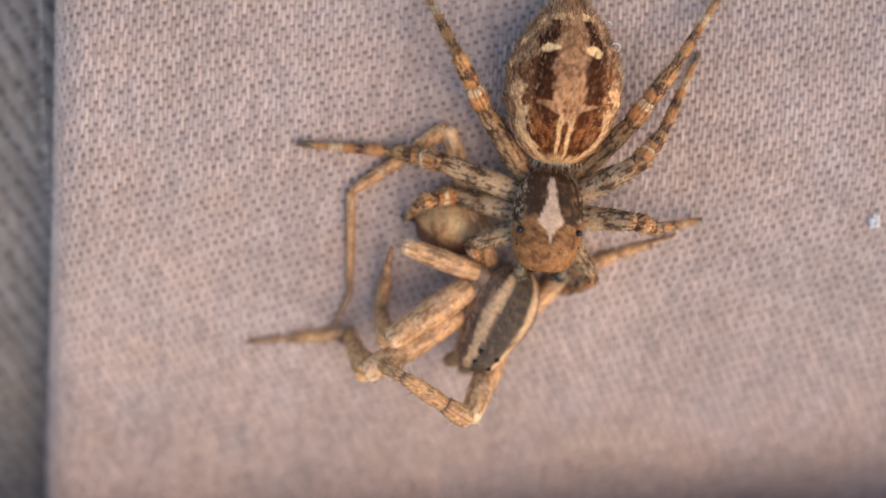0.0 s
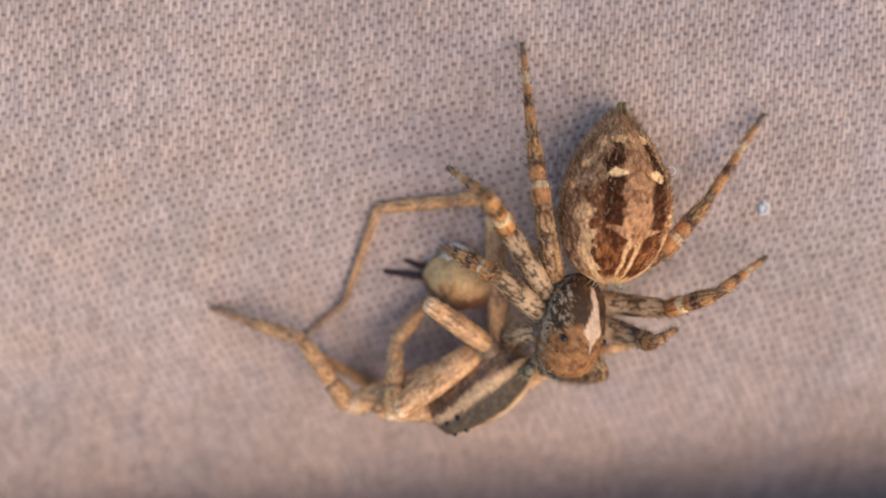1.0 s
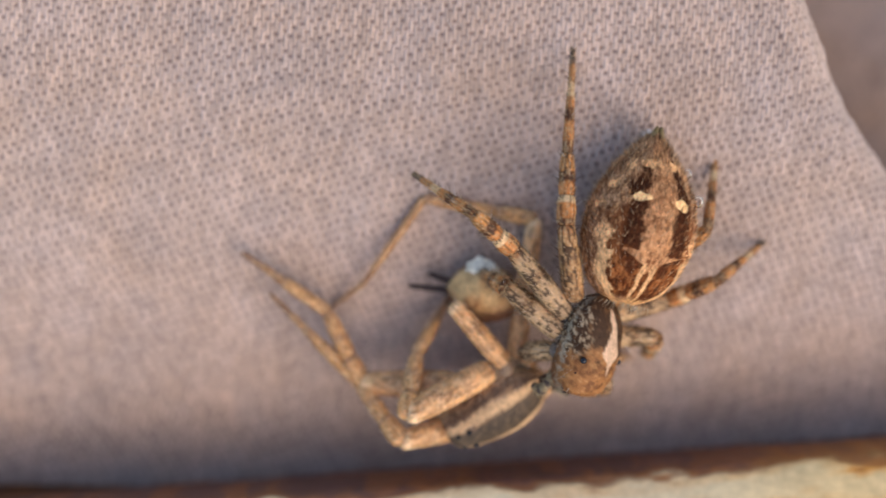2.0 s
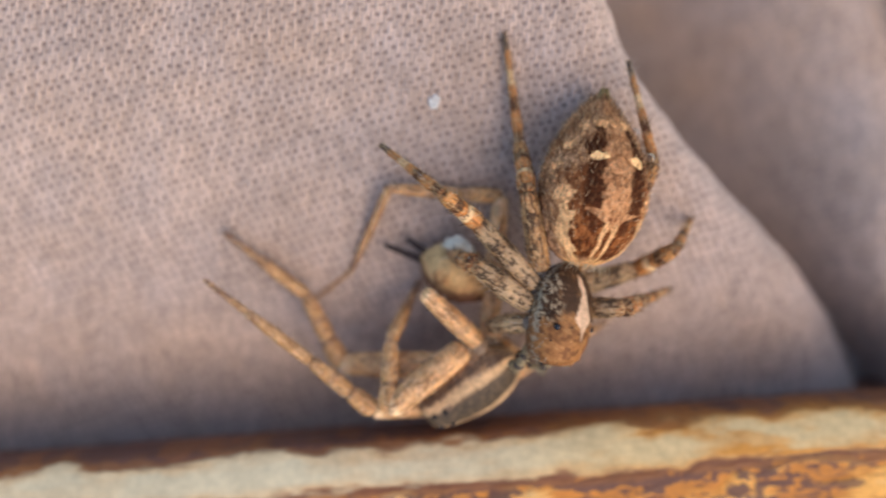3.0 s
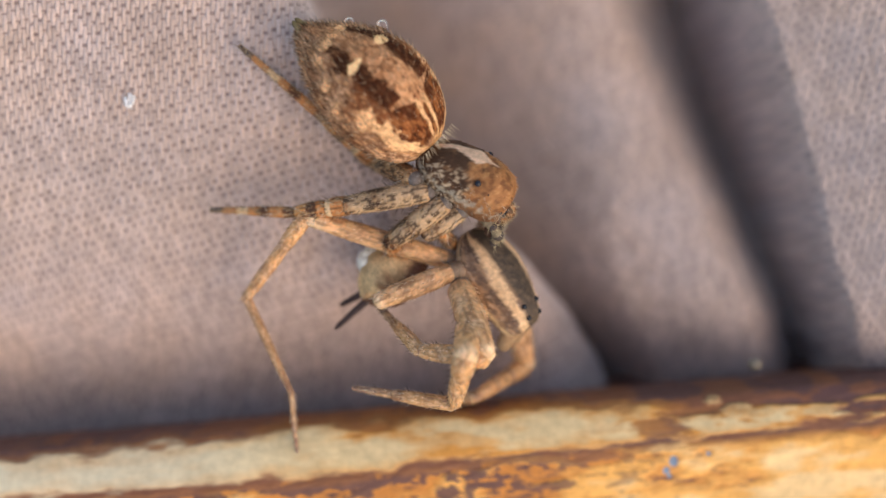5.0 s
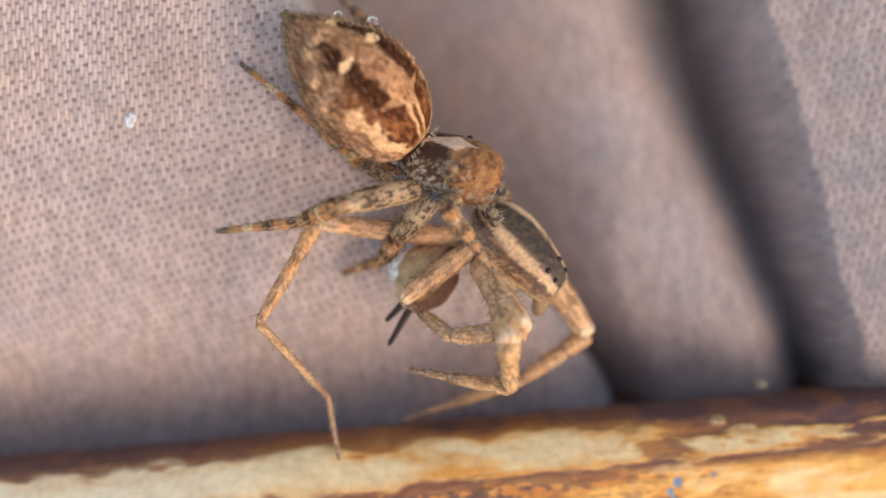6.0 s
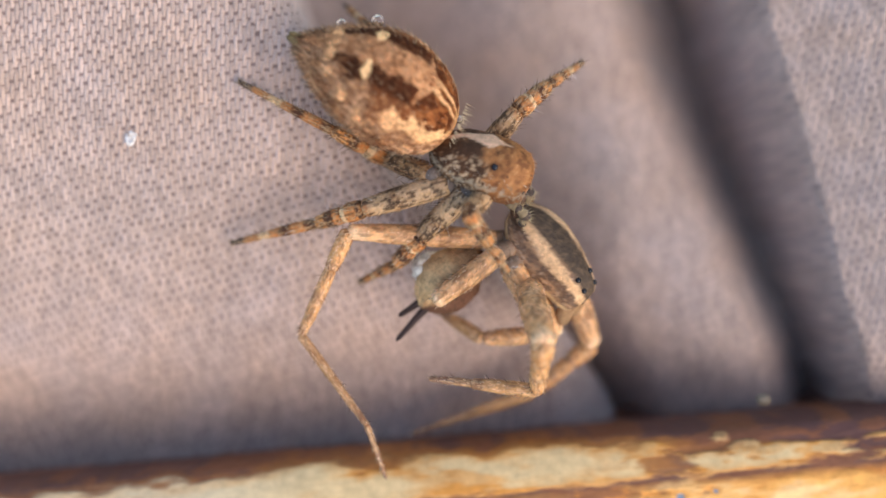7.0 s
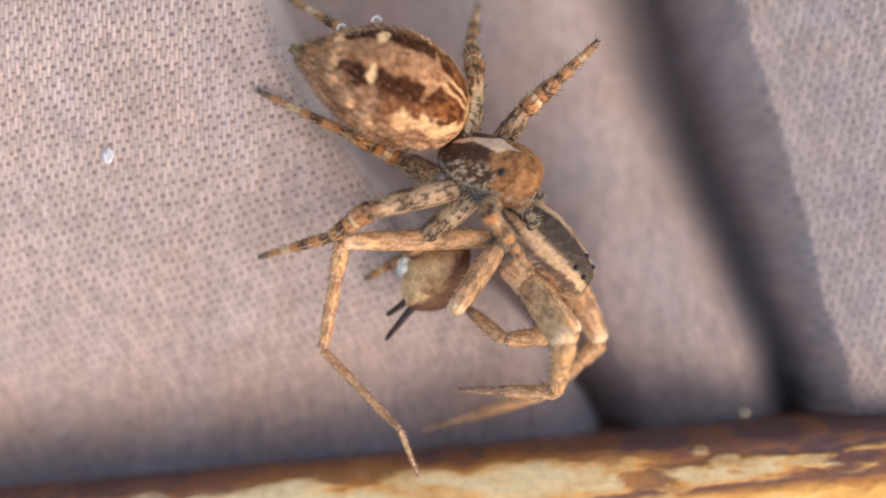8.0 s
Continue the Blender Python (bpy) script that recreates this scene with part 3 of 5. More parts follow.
    for at, out, reach, broad in ((0.385, 0.64, 0.044, 0.14), (0.36, 0.72, 0.02, 0.07), (0.53, 0.86, 0.025, 0.06), (0.55, 0.76, 0.016, 0.05), (0.66, 0.72, 0.026, 0.07), (0.815, 0.26, 0.022, 0.22), (0.78, 0.56, 0.02, 0.06)):
        blot = smooth(1.15, 0.9, np.hypot((S - at) / reach, (q - out) / broad) + 1.5 * (n2 - 0.5) + 1.5 * (n3 - 0.5))
        colour = blend(colour, (0.90, 0.60, 0.32), blot)
    spot = smooth(1.12, 0.9, np.hypot((S - 0.61 + 0.05 * (q - 0.3)) / 0.028, (q - 0.28) / 0.12) + 0.8 * (n2 - 0.5) + 0.6 * (n3 - 0.5))
    colour = blend(colour, (0.92, 0.70, 0.38), spot)
    speck = 0.5 * n4 + 0.5 * hair
    colour = blend(colour, (0.085, 0.032, 0.013), smooth(0.45, 0.29, speck) * 0.5 * (1 - np.maximum(0.8 * spot, 0.35 * flank)))
    colour = blend(colour, (0.62, 0.38, 0.19), smooth(0.60, 0.74, speck) * 0.6 * (1 - 0.8 * np.maximum(stripe, chestnut)))
    colour = colour * np.array((1.20, 0.98, 0.83))
    n = normals_of(points)
    points = points + n * (0.03 * (n2 - 0.5) + 0.03 * (n4 - 0.5))[..., None]
    shape = Shape()
    lofted(shape, points, colour)
    body = shape.part("abdomen", FUR, thing, "oval brown abdomen with cream stripes and white spots")
    fuzz = Shape()
    for _ in range(6500):
        i, j = rng.integers(4, len(s) - 2), rng.integers(0, around)
        if abs(angle[i, j]) > 1.5:
            continue
        way = n[i, j] * rng.uniform(0.05, 0.35) + np.array((rng.normal() * 0.25, -0.8, 0.0))
        fuzz.spikes([points[i, j]], [way], [rng.uniform(0.08, 0.24)], 0.012, colour[i, j] * rng.choice((0.4, 0.9, 1.4, 1.8)), 0.15)
    for _ in range(260):
        i, j = rng.integers(20, len(s) - 2), rng.integers(0, around)
        fuzz.spikes([points[i, j]], [n[i, j] + np.array((0, -0.5, 0))], [rng.uniform(0.25, 0.45)], 0.008, (0.42, 0.29, 0.18), 0.1)
    for _ in range(1100):
        i, j = rng.integers(12, len(s) - 3), rng.integers(0, around)
        if 0.3 < abs(angle[i, j]) < 1.5:
            way = n[i, j] * rng.uniform(0.3, 0.8) + np.array((rng.normal() * 0.3, -0.7, 0.0))
            fuzz.spikes([points[i, j]], [way], [rng.uniform(0.14, 0.32)], 0.010, np.array((0.72, 0.48, 0.27)) * rng.choice((0.5, 1.0, 1.2)), 0.2)
    fuzz.part("fur", BRISTLE, body)
    tuft = Shape()
    for _ in range(44):
        a = rng.normal() * 0.5
        tuft.spikes([np.array((a * 0.8, -0.05, 0.55 + 0.1 * math.cos(a)))], [np.array((a * 0.5, 1, -0.15 + 0.2 * rng.normal()))], [rng.uniform(0.25, 0.5)], 0.011, (0.55, 0.45, 0.30), 0.15)
    tuft.part("hair_tuft", BRISTLE, body, "pale hairs at the waist")
    for x, z, turn in ((0.14, 0.12, 0.12), (-0.14, 0.12, -0.12), (0, -0.05, 0)):
        cone = Shape()
        t = np.linspace(0, 1, 8)
        r = 0.15 - 0.09 * t
        r[-1] = 0.02
        pts, _ = loft(-length + 0.22 - t * 0.5, r, r, r, z + t * 0.05, around=12)
        pts[..., 0] += x - turn * t[:, None] * 0.6
        lofted(cone, pts, np.broadcast_to(np.array((0.30, 0.22, 0.10)), (*pts.shape[:2], 3)) * (1 - 0.5 * t)[:, None, None])
        cone.part("spinneret", SHELL, body)
    for x, y, r in ((-1.28, -3.6, 0.2), (-1.1, -4.45, 0.17), (-0.35, -0.05, 0.13)):
        i = int(np.argmin(np.abs(s * length + y)))
        j = int(np.argmin(np.abs(points[i, :, 0] - x) + 9 * (points[i, :, 2] < 0)))
        drop = Shape()
        ball(drop, points[i, j] + n[i, j] * r * 0.8, r, (1, 1, 1), n=16)
        drop.part("dew_drop", DEW, body, "clear round drop of water")
    return body


def hunter_carapace(thing):
    y = np.concatenate([np.linspace(-1.64, -1.3, 8)[:-1], np.linspace(-1.3, 1.35, 44)[:-1], np.linspace(1.35, 1.64, 10)])
    stops = [-1.64, -1.5, -1.2, -0.8, 0, 0.8, 1.35, 1.55, 1.64]
    wide = np.interp(y, stops, [0.25, 0.55, 0.85, 1.05, 1.15, 1.10, 0.88, 0.68, 0.42])
    high = np.interp(y, stops, [0.12, 0.30, 0.56, 0.80, 0.98, 1.00, 0.84, 0.62, 0.36])
    low = np.interp(y, stops, [0.25, 0.5, 0.68, 0.78, 0.85, 0.85, 0.85, 0.72, 0.5])
    for a in (wide, high, low):
        a[4:-4] = np.convolve(a, np.hanning(7) / np.hanning(7).sum(), "same")[4:-4]
    points, angle = loft(y, wide, high, low, y * 0, around=96, power=0.95)
    Y = np.broadcast_to(y[:, None], angle.shape)
    q = np.abs(angle)
    n1, n2, n3 = layered(angle * 4 + 8, Y * 3 + 9, 2), layered(angle * 10 + 8, Y * 7 + 9, 5), layered(angle * 20 + 8, Y * 12 + 9, 7)
    e = 0.12 * (n2 - 0.5)
    colour = np.broadcast_to(np.array((0.060, 0.029, 0.014)), (*angle.shape, 3)).copy()
    colour = blend(colour, (0.20, 0.095, 0.040), smooth(0.52, 0.62, n2 * 0.6 + n1 * 0.4) * 0.6)
    colour = blend(colour, (0.46, 0.33, 0.20), smooth(0.54, 0.62, n3 * 0.55 + n2 * 0.45) * smooth(0.35, 0.7, q) * 0.85)
    front = smooth(-0.05, 0.35, Y + 3.5 * e + 0.8 * (n1 - 0.5))
    colour = blend(colour, (0.31, 0.13, 0.045), front)
    colour = blend(colour, (0.44, 0.22, 0.085), front * smooth(0.5, 0.66, n2 * 0.5 + n3 * 0.5) * 0.7)
    colour = blend(colour, (0.11, 0.04, 0.016), front * smooth(0.48, 0.36, n2 * 0.6 + n1 * 0.4) * 0.7)
    colour = blend(colour, (0.10, 0.045, 0.025), front * smooth(0.9, 1.2, q) * 0.6)
    half = np.interp(Y, [-1.3, -1.1, -0.6, -0.25, 0.0, 0.12, 0.3, 0.55], [0.06, 0.07, 0.09, 0.15, 0.22, 0.19, 0.07, 0.0])
    stripe = smooth(0.02, -0.02, q + 0.5 * e - half) * smooth(-1.4, -1.25, Y) * smooth(0.8, 0.6, Y)
    colour = blend(colour, (0.68, 0.44, 0.28), stripe)
    colour = blend(colour, (0.50, 0.44, 0.32), smooth(0.06, 0.0, np.abs(q - 1.08) + 0.5 * (n2 - 0.5)) * 0.45)
    shape = Shape()
    n = normals_of(points)
    lofted(shape, points + n * (0.025 * (n2 - 0.5))[..., None], colour)
    for _ in range(900):
        i, j = rng.integers(2, len(y) - 2), rng.integers(0, 96)
        if q[i, j] > 1.2:
            continue
        shape.spikes([points[i, j]], [n[i, j] * 0.35 + np.array((0, 0.8, 0))], [rng.uniform(0.06, 0.14)], 0.009, colour[i, j] * 1.3, 0.1)
    for _ in range(260):
        i = rng.integers(2, len(y) - 1)
        j = int(np.argmin(np.abs(angle[i] - rng.choice((-1, 1)) * rng.uniform(0.75, 1.3))))
        shape.spikes([points[i, j]], [n[i, j] * 0.7 + rng.normal(size=3) * 0.35 + np.array((0, 0.5, -0.2))], [rng.uniform(0.10, 0.30)], 0.010, np.array((0.46, 0.38, 0.28)) * rng.uniform(0.35, 1.1), 0.3)
    body = shape.part("carapace", SHELL, thing, "dark brown carapace with a white wedge and orange-brown face")
    for x, yy, z, r in ((0.93, 0.34, 0.65, 0.105), (0.66, 1.40, 0.05, 0.13), (0.36, 1.46, -0.05, 0.25), (0.97, 0.8, 0.52, 0.03)):
        for side in (1, -1):
            eye = Shape()
            ball(eye, (x * side, yy, z), r, (0.012, 0.014, 0.02), n=12)
            eye.part("eye", EYE, body, "round glossy black eye")
    for side in (1, -1):
        fang = Shape()
        t = np.linspace(0, 1, 12)
        r = 0.27 * np.sqrt(np.clip(1 - (2 * t - 1) ** 6, 0.03, 1)) * (1 - 0.25 * t)
        pts, a = loft(t * 1.0, r, r, r, t * 0, around=16)
        pts = pts @ np.array(((1, 0, 0), (0, 0.35, -0.94), (0, 0.94, 0.35))) + np.array((0.3 * side, 1.35, -0.25))
        lofted(fang, pts, np.broadcast_to(np.array((0.10, 0.05, 0.03)), (*a.shape, 3)))
        fang.part("chelicera", SHELL, body)
        palp = Shape()
        path = np.array(((0.5, 1.1, -0.55), (0.72, 1.55, -0.55), (0.66, 1.85, -0.75), (0.5, 1.9, -1.15))) * (side, 1, 1)
        for k in range(13):
            u = k / 12 * 3
            i = min(int(u), 2)
            p = path[i] * (1 - u + i) + path[i + 1] * (u - i)
            ball(palp, p, 0.16 + 0.03 * math.sin(k), (0.22, 0.16, 0.09) if k % 4 else (0.07, 0.05, 0.04), n=7)
            palp.spikes([p] * 9, rng.normal(size=(9, 3)) + np.array((0, 0.9, 0.3)), rng.uniform(0.25, 0.45, 9), 0.012, (0.58, 0.47, 0.26), 0.12)
        palp.part("pedipalp", LIMB, body, "short palp fringed with pale yellow hairs")
    return body


def prey_carapace(thing):
    y = np.concatenate([np.linspace(-1.85, -1.5, 7)[:-1], np.linspace(-1.5, 1.5, 44)[:-1], np.linspace(1.5, 1.85, 9)])
    stops = [-1.85, -1.7, -1.3, -0.6, 0.1, 0.9, 1.5, 1.75, 1.85]
    wide = np.interp(y, stops, [0.3, 0.6, 0.95, 1.14, 1.10, 0.88, 0.72, 0.6, 0.4])
    high = np.interp(y, stops, [0.12, 0.34, 0.68, 0.94, 1.04, 1.04, 0.92, 0.70, 0.38])
    low = np.interp(y, stops, [0.25, 0.5, 0.68, 0.75, 0.75, 0.72, 0.62, 0.52, 0.4])
    for a in (wide, high, low):
        a[4:-4] = np.convolve(a, np.hanning(9) / np.hanning(9).sum(), "same")[4:-4]
    points, angle = loft(y, wide, high, low, y * 0, around=72)
    Y = np.broadcast_to(y[:, None], angle.shape)
    q = np.abs(angle)
    n1, n2, n3 = layered(angle * 4 + 8, Y * 3 + 9, 4), layered(angle * 9 + 8, Y * 6 + 9, 1), layered(angle * 18 + 8, Y * 12 + 9, 3)
    e = 0.12 * (n1 - 0.5) + 0.10 * (n2 - 0.5)
    colour = np.broadcast_to(np.array((0.34, 0.195, 0.105)), (*angle.shape, 3)).copy()
    colour = blend(colour, (0.11, 0.07, 0.05), smooth(0.48, 0.6, n2) * 0.8)
    colour = blend(colour, (0.38, 0.26, 0.17), smooth(0.6, 0.7, n3) * 0.7)
    pale = smooth(0.04, -0.03, np.abs(q - 0.415 - 0.04 * np.sin(Y * 2.2)) - 0.115 + 1.3 * e)
    colour = blend(colour, (0.66, 0.41, 0.215), pale)
    colour = blend(colour, (0.44, 0.24, 0.11), pale * smooth(0.56, 0.68, n2) * 0.35)
    dark = smooth(0.03, -0.03, q - 0.265 + 0.8 * e)
    colour = blend(colour, (0.088, 0.060, 0.040), dark)
    colour = blend(colour, (0.14, 0.09, 0.05), dark * smooth(0.5, 0.62, n3) * 0.5)
    colour = blend(colour, (0.085, 0.05, 0.035), smooth(0.55, 0.61, q + 1.5 * e) * smooth(0.80, 0.68, q + 1.5 * e) * 0.7)
    colour = blend(colour, (0.64, 0.42, 0.21), smooth(0.96, 1.02, q + e) * smooth(1.2, 1.1, q))
    colour = colour * (0.75 + 0.5 * n3)[..., None]
    n = normals_of(points)
    shape = Shape()
    lofted(shape, points + n * (0.03 * (n2 - 0.5))[..., None], colour)
    for _ in range(420):
        i, j = rng.integers(2, len(y) - 2), rng.integers(0, 72)
        if q[i, j] < 1.25:
            shape.spikes([points[i, j]], [n[i, j] * 0.4 + np.array((0, 0.8, 0))], [rng.uniform(0.06, 0.16)], 0.009, colour[i, j] * 1.25, 0.1)
    body = shape.part("carapace", SHELL, thing, "brown carapace with two pale stripes beside a dark band")
    for x, yy, z, r in ((0.31, 1.08, 0.93, 0.095), (0.27, 1.48, 0.83, 0.095), (0.14, 1.82, 0.28, 0.07), (0.36, 1.78, 0.24, 0.06)):
        for side in (1, -1):
            eye = Shape()
            ball(eye, (x * side, yy, z), r, (0.012, 0.012, 0.014), n=12)
            eye.part("eye", EYE, body, "round glossy black eye")
    for side in (1, -1):
        fang = Shape()
        t = np.linspace(0, 1, 12)
        r = 0.30 * np.sqrt(np.clip(1 - (2 * t - 1) ** 6, 0.03, 1)) * (1 - 0.2 * t)
        pts, a = loft(t * 1.1, r, r, r, t * 0, around=16)
        pts = pts @ np.array(((1, 0, 0), (0, 0.5, -0.87), (0, 0.87, 0.5))) + np.array((0.3 * side, 1.6, -0.05))
        lofted(fang, pts, np.broadcast_to(np.array((0.34, 0.20, 0.10)), (*a.shape, 3)))
        fang.part("chelicera", SHELL, body)
    return body


def prey_abdomen(thing):
    s = np.linspace(0, 1, 46)
    wide = 0.98 * np.sin(math.pi * np.clip(s, 0.01, 0.99)) ** 0.6 * (0.85 + 0.3 * s)
    length = 2.7
    points, angle = loft(-s * length, wide, wide * 0.95, wide * 0.9, s * 0, around=56)
    S = np.broadcast_to(s[:, None], angle.shape)
    q = np.abs(angle)
    n1, n2 = layered(angle * 3 + 8, S * 5, 3), layered(angle * 8 + 8, S * 14, 6)
    colour = np.broadcast_to(np.array((0.60, 0.35, 0.16)), (*angle.shape, 3)).copy()
    colour = blend(colour, (0.30, 0.145, 0.065), smooth(0.48, 0.62, n2 * 0.6 + n1 * 0.4) * 0.85)
    colour = blend(colour, (0.12, 0.052, 0.034), smooth(0.6, 0.75, np.abs(angle - 0.95) * -0.6 + 1.0 + 0.3 * (n1 - 0.5)) * 0.9)
    colour = blend(colour, (0.62, 0.40, 0.19), smooth(0.40, 0.25, np.abs(angle + 0.35) * 0.6 + 0.3 * (n1 - 0.5)) * smooth(0.25, 0.4, S))
    n = normals_of(points)
    shape = Shape()
    lofted(shape, points + n * (0.22 * (n1 - 0.5) + 0.10 * (n2 - 0.5))[..., None], colour * (0.7 + 0.6 * n2)[..., None])
    for _ in range(420):
        i, j = rng.integers(2, 44), rng.integers(0, 56)
        shape.spikes([points[i, j]], [n[i, j] * 0.5 + np.array((0, -0.8, 0))], [rng.uniform(0.1, 0.22)], 0.009, colour[i, j] * 1.3, 0.12)
    body = shape.part("abdomen", FUR, thing, "crumpled tan and dark brown abdomen")
    patch = Shape()
    ball(patch, (-0.74, -1.62, 0.36), (0.42, 0.62, 0.34), (0.90, 0.82, 0.66), n=22)
    lump = patch.v[0] - np.array((-0.74, -1.62, 0.36))
    bumps = layered(lump[:, 0] * 5 + 9, lump[:, 1] * 5 + lump[:, 2] * 3 + 9, 2)
    patch.v[0] = patch.v[0] + lump * (0.7 * (bumps - 0.5))[:, None]
    patch.c[0] = patch.c[0] * (0.7 + 0.6 * bumps)[:, None]
    for k in range(0, len(lump), 9):
        patch.spikes([patch.v[0][k]], [lump[k] + rng.normal(size=3) * 0.3], [rng.uniform(0.06, 0.16)], 0.010, (0.70, 0.60, 0.44), 0.3)
    patch.part("silk_tuft", FUR, body, "small white silky patch")
    for x, out in ((0.12, 0.12), (-0.14, -0.16)):
        stick = Shape()
        t = np.linspace(0, 1, 12)
        r = 0.14 - 0.06 * t
        r[-1] = 0.03
        pts, a = loft(-length + 0.2 - t * (1.55 if x > 0 else 0.95), r, r, r, 0.1 * t, around=12)
        pts[..., 0] += x + out * t[:, None]
        lofted(stick, pts, np.broadcast_to(np.array((0.05, 0.032, 0.028)), (*a.shape, 3)))
        stick.spikes(pts[2:10, 0], np.broadcast_to((0.4, -0.8, 0.5), (8, 3)), [0.2] * 8, 0.01, (0.08, 0.05, 0.04))
        stick.part("spinneret", SHELL, body, "long dark spinneret")
    return body


hunter = tagged(new("jumping_spider"), "brown jumping spider with cream markings clutching its prey", "spider")
hunter_carapace(hunter)
hunter_abdomen_part = hunter_abdomen(hunter)
hunter_L4 = hunter_leg(hunter, (0.7, -1.3, -0.55), (2.6, 2.3, 3.6), 0.95, False)
hunter_L3 = hunter_leg(hunter, (0.8, -0.75, -0.6), (2.8, 1.9, 3.2), 1.0)
hunter_L2 = hunter_leg(hunter, (0.85, -0.15, -0.6), (2.25, 1.4, 1.75))
hunter_L1 = hunter_leg(hunter, (0.75, 0.45, -0.6), (1.6, 1.3, 1.2), 0.84)
hunter_R4 = hunter_leg(hunter, (-0.7, -1.3, -0.55), (2.6, 2.3, 3.6), 0.95, False)
hunter_R3 = hunter_leg(hunter, (-0.8, -0.75, -0.6), (2.8, 1.9, 3.2), 1.0)
hunter_R2 = hunter_leg(hunter, (-0.85, -0.15, -0.6), (2.25, 1.4, 1.75))
hunter_R1 = hunter_leg(hunter, (-0.75, 0.45, -0.6), (1.6, 1.3, 1.2), 0.84)

prey = tagged(new("wolf_spider"), "limp tan wolf spider with curled legs, held as prey", "spider")
prey_carapace(prey)
prey_abdomen_part = prey_abdomen(prey)
prey_a = prey_leg(prey, (0.9, -1.35, -0.6), (4.8, 3.8, 3.6, 2.12), 0.85)
prey_b = prey_leg(prey, (1.3, -1.0, -0.2), (2.7,), 0.86)
prey_c = prey_leg(prey, (1.35, -0.45, -0.2), (3.2, 2.4, 2.75), 1.15)
prey_d = prey_leg(prey, (1.1, 0.45, -0.35), (3.7, 2.72, 3.5), 1.15)
prey_e = prey_leg(prey, (-0.8, 0.7, -0.5), (3.2, 2.7, 4.4), 1.08)
prey_g = prey_leg(prey, (-0.95, -0.6, -0.5), (2.0, 1.8, 2.0), 0.9)


# ---- small things ----
def lint_speck():
    shape = Shape()
    for _ in range(34):
        p = np.array((-8.65, 4.9, 0.02)) + rng.normal(size=3) * (0.08, 0.11, 0.03)
        ball(shape, p, rng.uniform(0.03, 0.08, 3), (0.84, 0.80, 0.74), n=7)
        shape.spikes([p] * 3, rng.normal(size=(3, 3)) + (0, 0, 0.2), rng.uniform(0.08, 0.24, 3), 0.012, (0.84, 0.80, 0.74), 0.4)
    ob = new("lint_speck", mesh_of("lint_speck", np.concatenate(shape.v), shape.f, np.concatenate(shape.c), LINT))
    return tagged(ob, "tiny white speck of lint caught on the cloth", "lint")


def pebble():
    shape = Shape()
    ball(shape, (12.3, -3.72, -1.75), (0.25, 0.22, 0.19), (0.24, 0.19, 0.13), n=14)
    v = np.concatenate(shape.v)
    v = v + 0.06 * (layered(v[:, 0] * 4, v[:, 1] * 4, 2) - 0.5)[:, None]
    ob = new("sand_grain", mesh_of("sand_grain", v, shape.f, np.concatenate(shape.c) * 0.8, RUST))
    return tagged(ob, "pale round sand grain stuck on the rusty bar", "sand grain")


def cloth_fuzz():
    """Loose fibres that stand off the cloth."""
    shape = Shape()
    for _ in range(420):
        y = rng.uniform(-6, 13)
        shape.spikes([np.array((-36.12 - 0.03 * (y - 5), y, -0.9 - sag(y)))], [np.array((-1, 0.8 * rng.normal(), 0.8 * rng.normal()))], [rng.uniform(0.15, 0.5)], 0.008, (0.6, 0.52, 0.47), 0.4)
    for _ in range(500):
        y = rng.uniform(-5, 13)
        shape.spikes([np.array((right_edge(y) - 0.35, y, -1.9 - sag(y, right_edge(y))))], [np.array((1, 0.8 * rng.normal(), 0.5 + 0.6 * rng.normal()))], [rng.uniform(0.15, 0.45)], 0.008, (0.6, 0.54, 0.52), 0.4)
    for _ in range(700):
        y = rng.uniform(-1, 13)
        x = rng.uniform(-35, right_edge(y) - 1.5)
        shape.spikes([np.array((x, y, -sag(y, x) - dip(x, y)))], [np.array((rng.normal(), rng.normal(), 0.25))], [rng.uniform(0.2, 0.7)], 0.008, (0.62, 0.54, 0.49), 0.4)
    ob = new("cloth_fibres", mesh_of("cloth_fibres", np.concatenate(shape.v), shape.f, np.concatenate(shape.c), LINT))
    return tagged(ob, "fine loose fibres standing off the cloth", "fibres", kind="stuff")


def curled_fibre():
    shape = Shape()
    t = np.linspace(0, 1, 26)
    px, py = 1.75 + 0.55 * t + 0.08 * np.sin(t * 9), -3.25 + 0.42 * t ** 2 + 0.1 * np.cos(t * 7)
    path = np.stack([px, py, 0.12 - sag(py, px) - dip(px, py) + 0.25 * np.sin(math.pi * t)], -1)
    for p, q in zip(path[:-1], path[1:]):
        shape.spikes([p], [q - p], [np.linalg.norm(q - p) * 1.6], 0.014, (0.75, 0.73, 0.7))
    ob = new("fibre", mesh_of("fibre", np.concatenate(shape.v), shape.f, np.concatenate(shape.c), LINT))
    return tagged(ob, "single curled white fibre lying on the cloth", "fibre")


lint_speck()
curled_fibre()
pebble()
cloth_fuzz()


# ---- what moves ----
stances, steps = {}, {}


def stance(thing, start, end, at, turn):
    """Hold a body at a place (millimetres, degrees) from start to end."""
    m = pose(at[0] * MM, at[1] * MM, at[2] * MM, *turn)
    stances.setdefault(thing.name, (thing, []))[1].extend(((start, m), (end, m)))


def step(leg, start, end, *points):
    """Hold a leg's joints at these points of its body's space (millimetres) from start to end."""
    steps.setdefault(leg.name, (leg, []))[1].append((start, end, points))


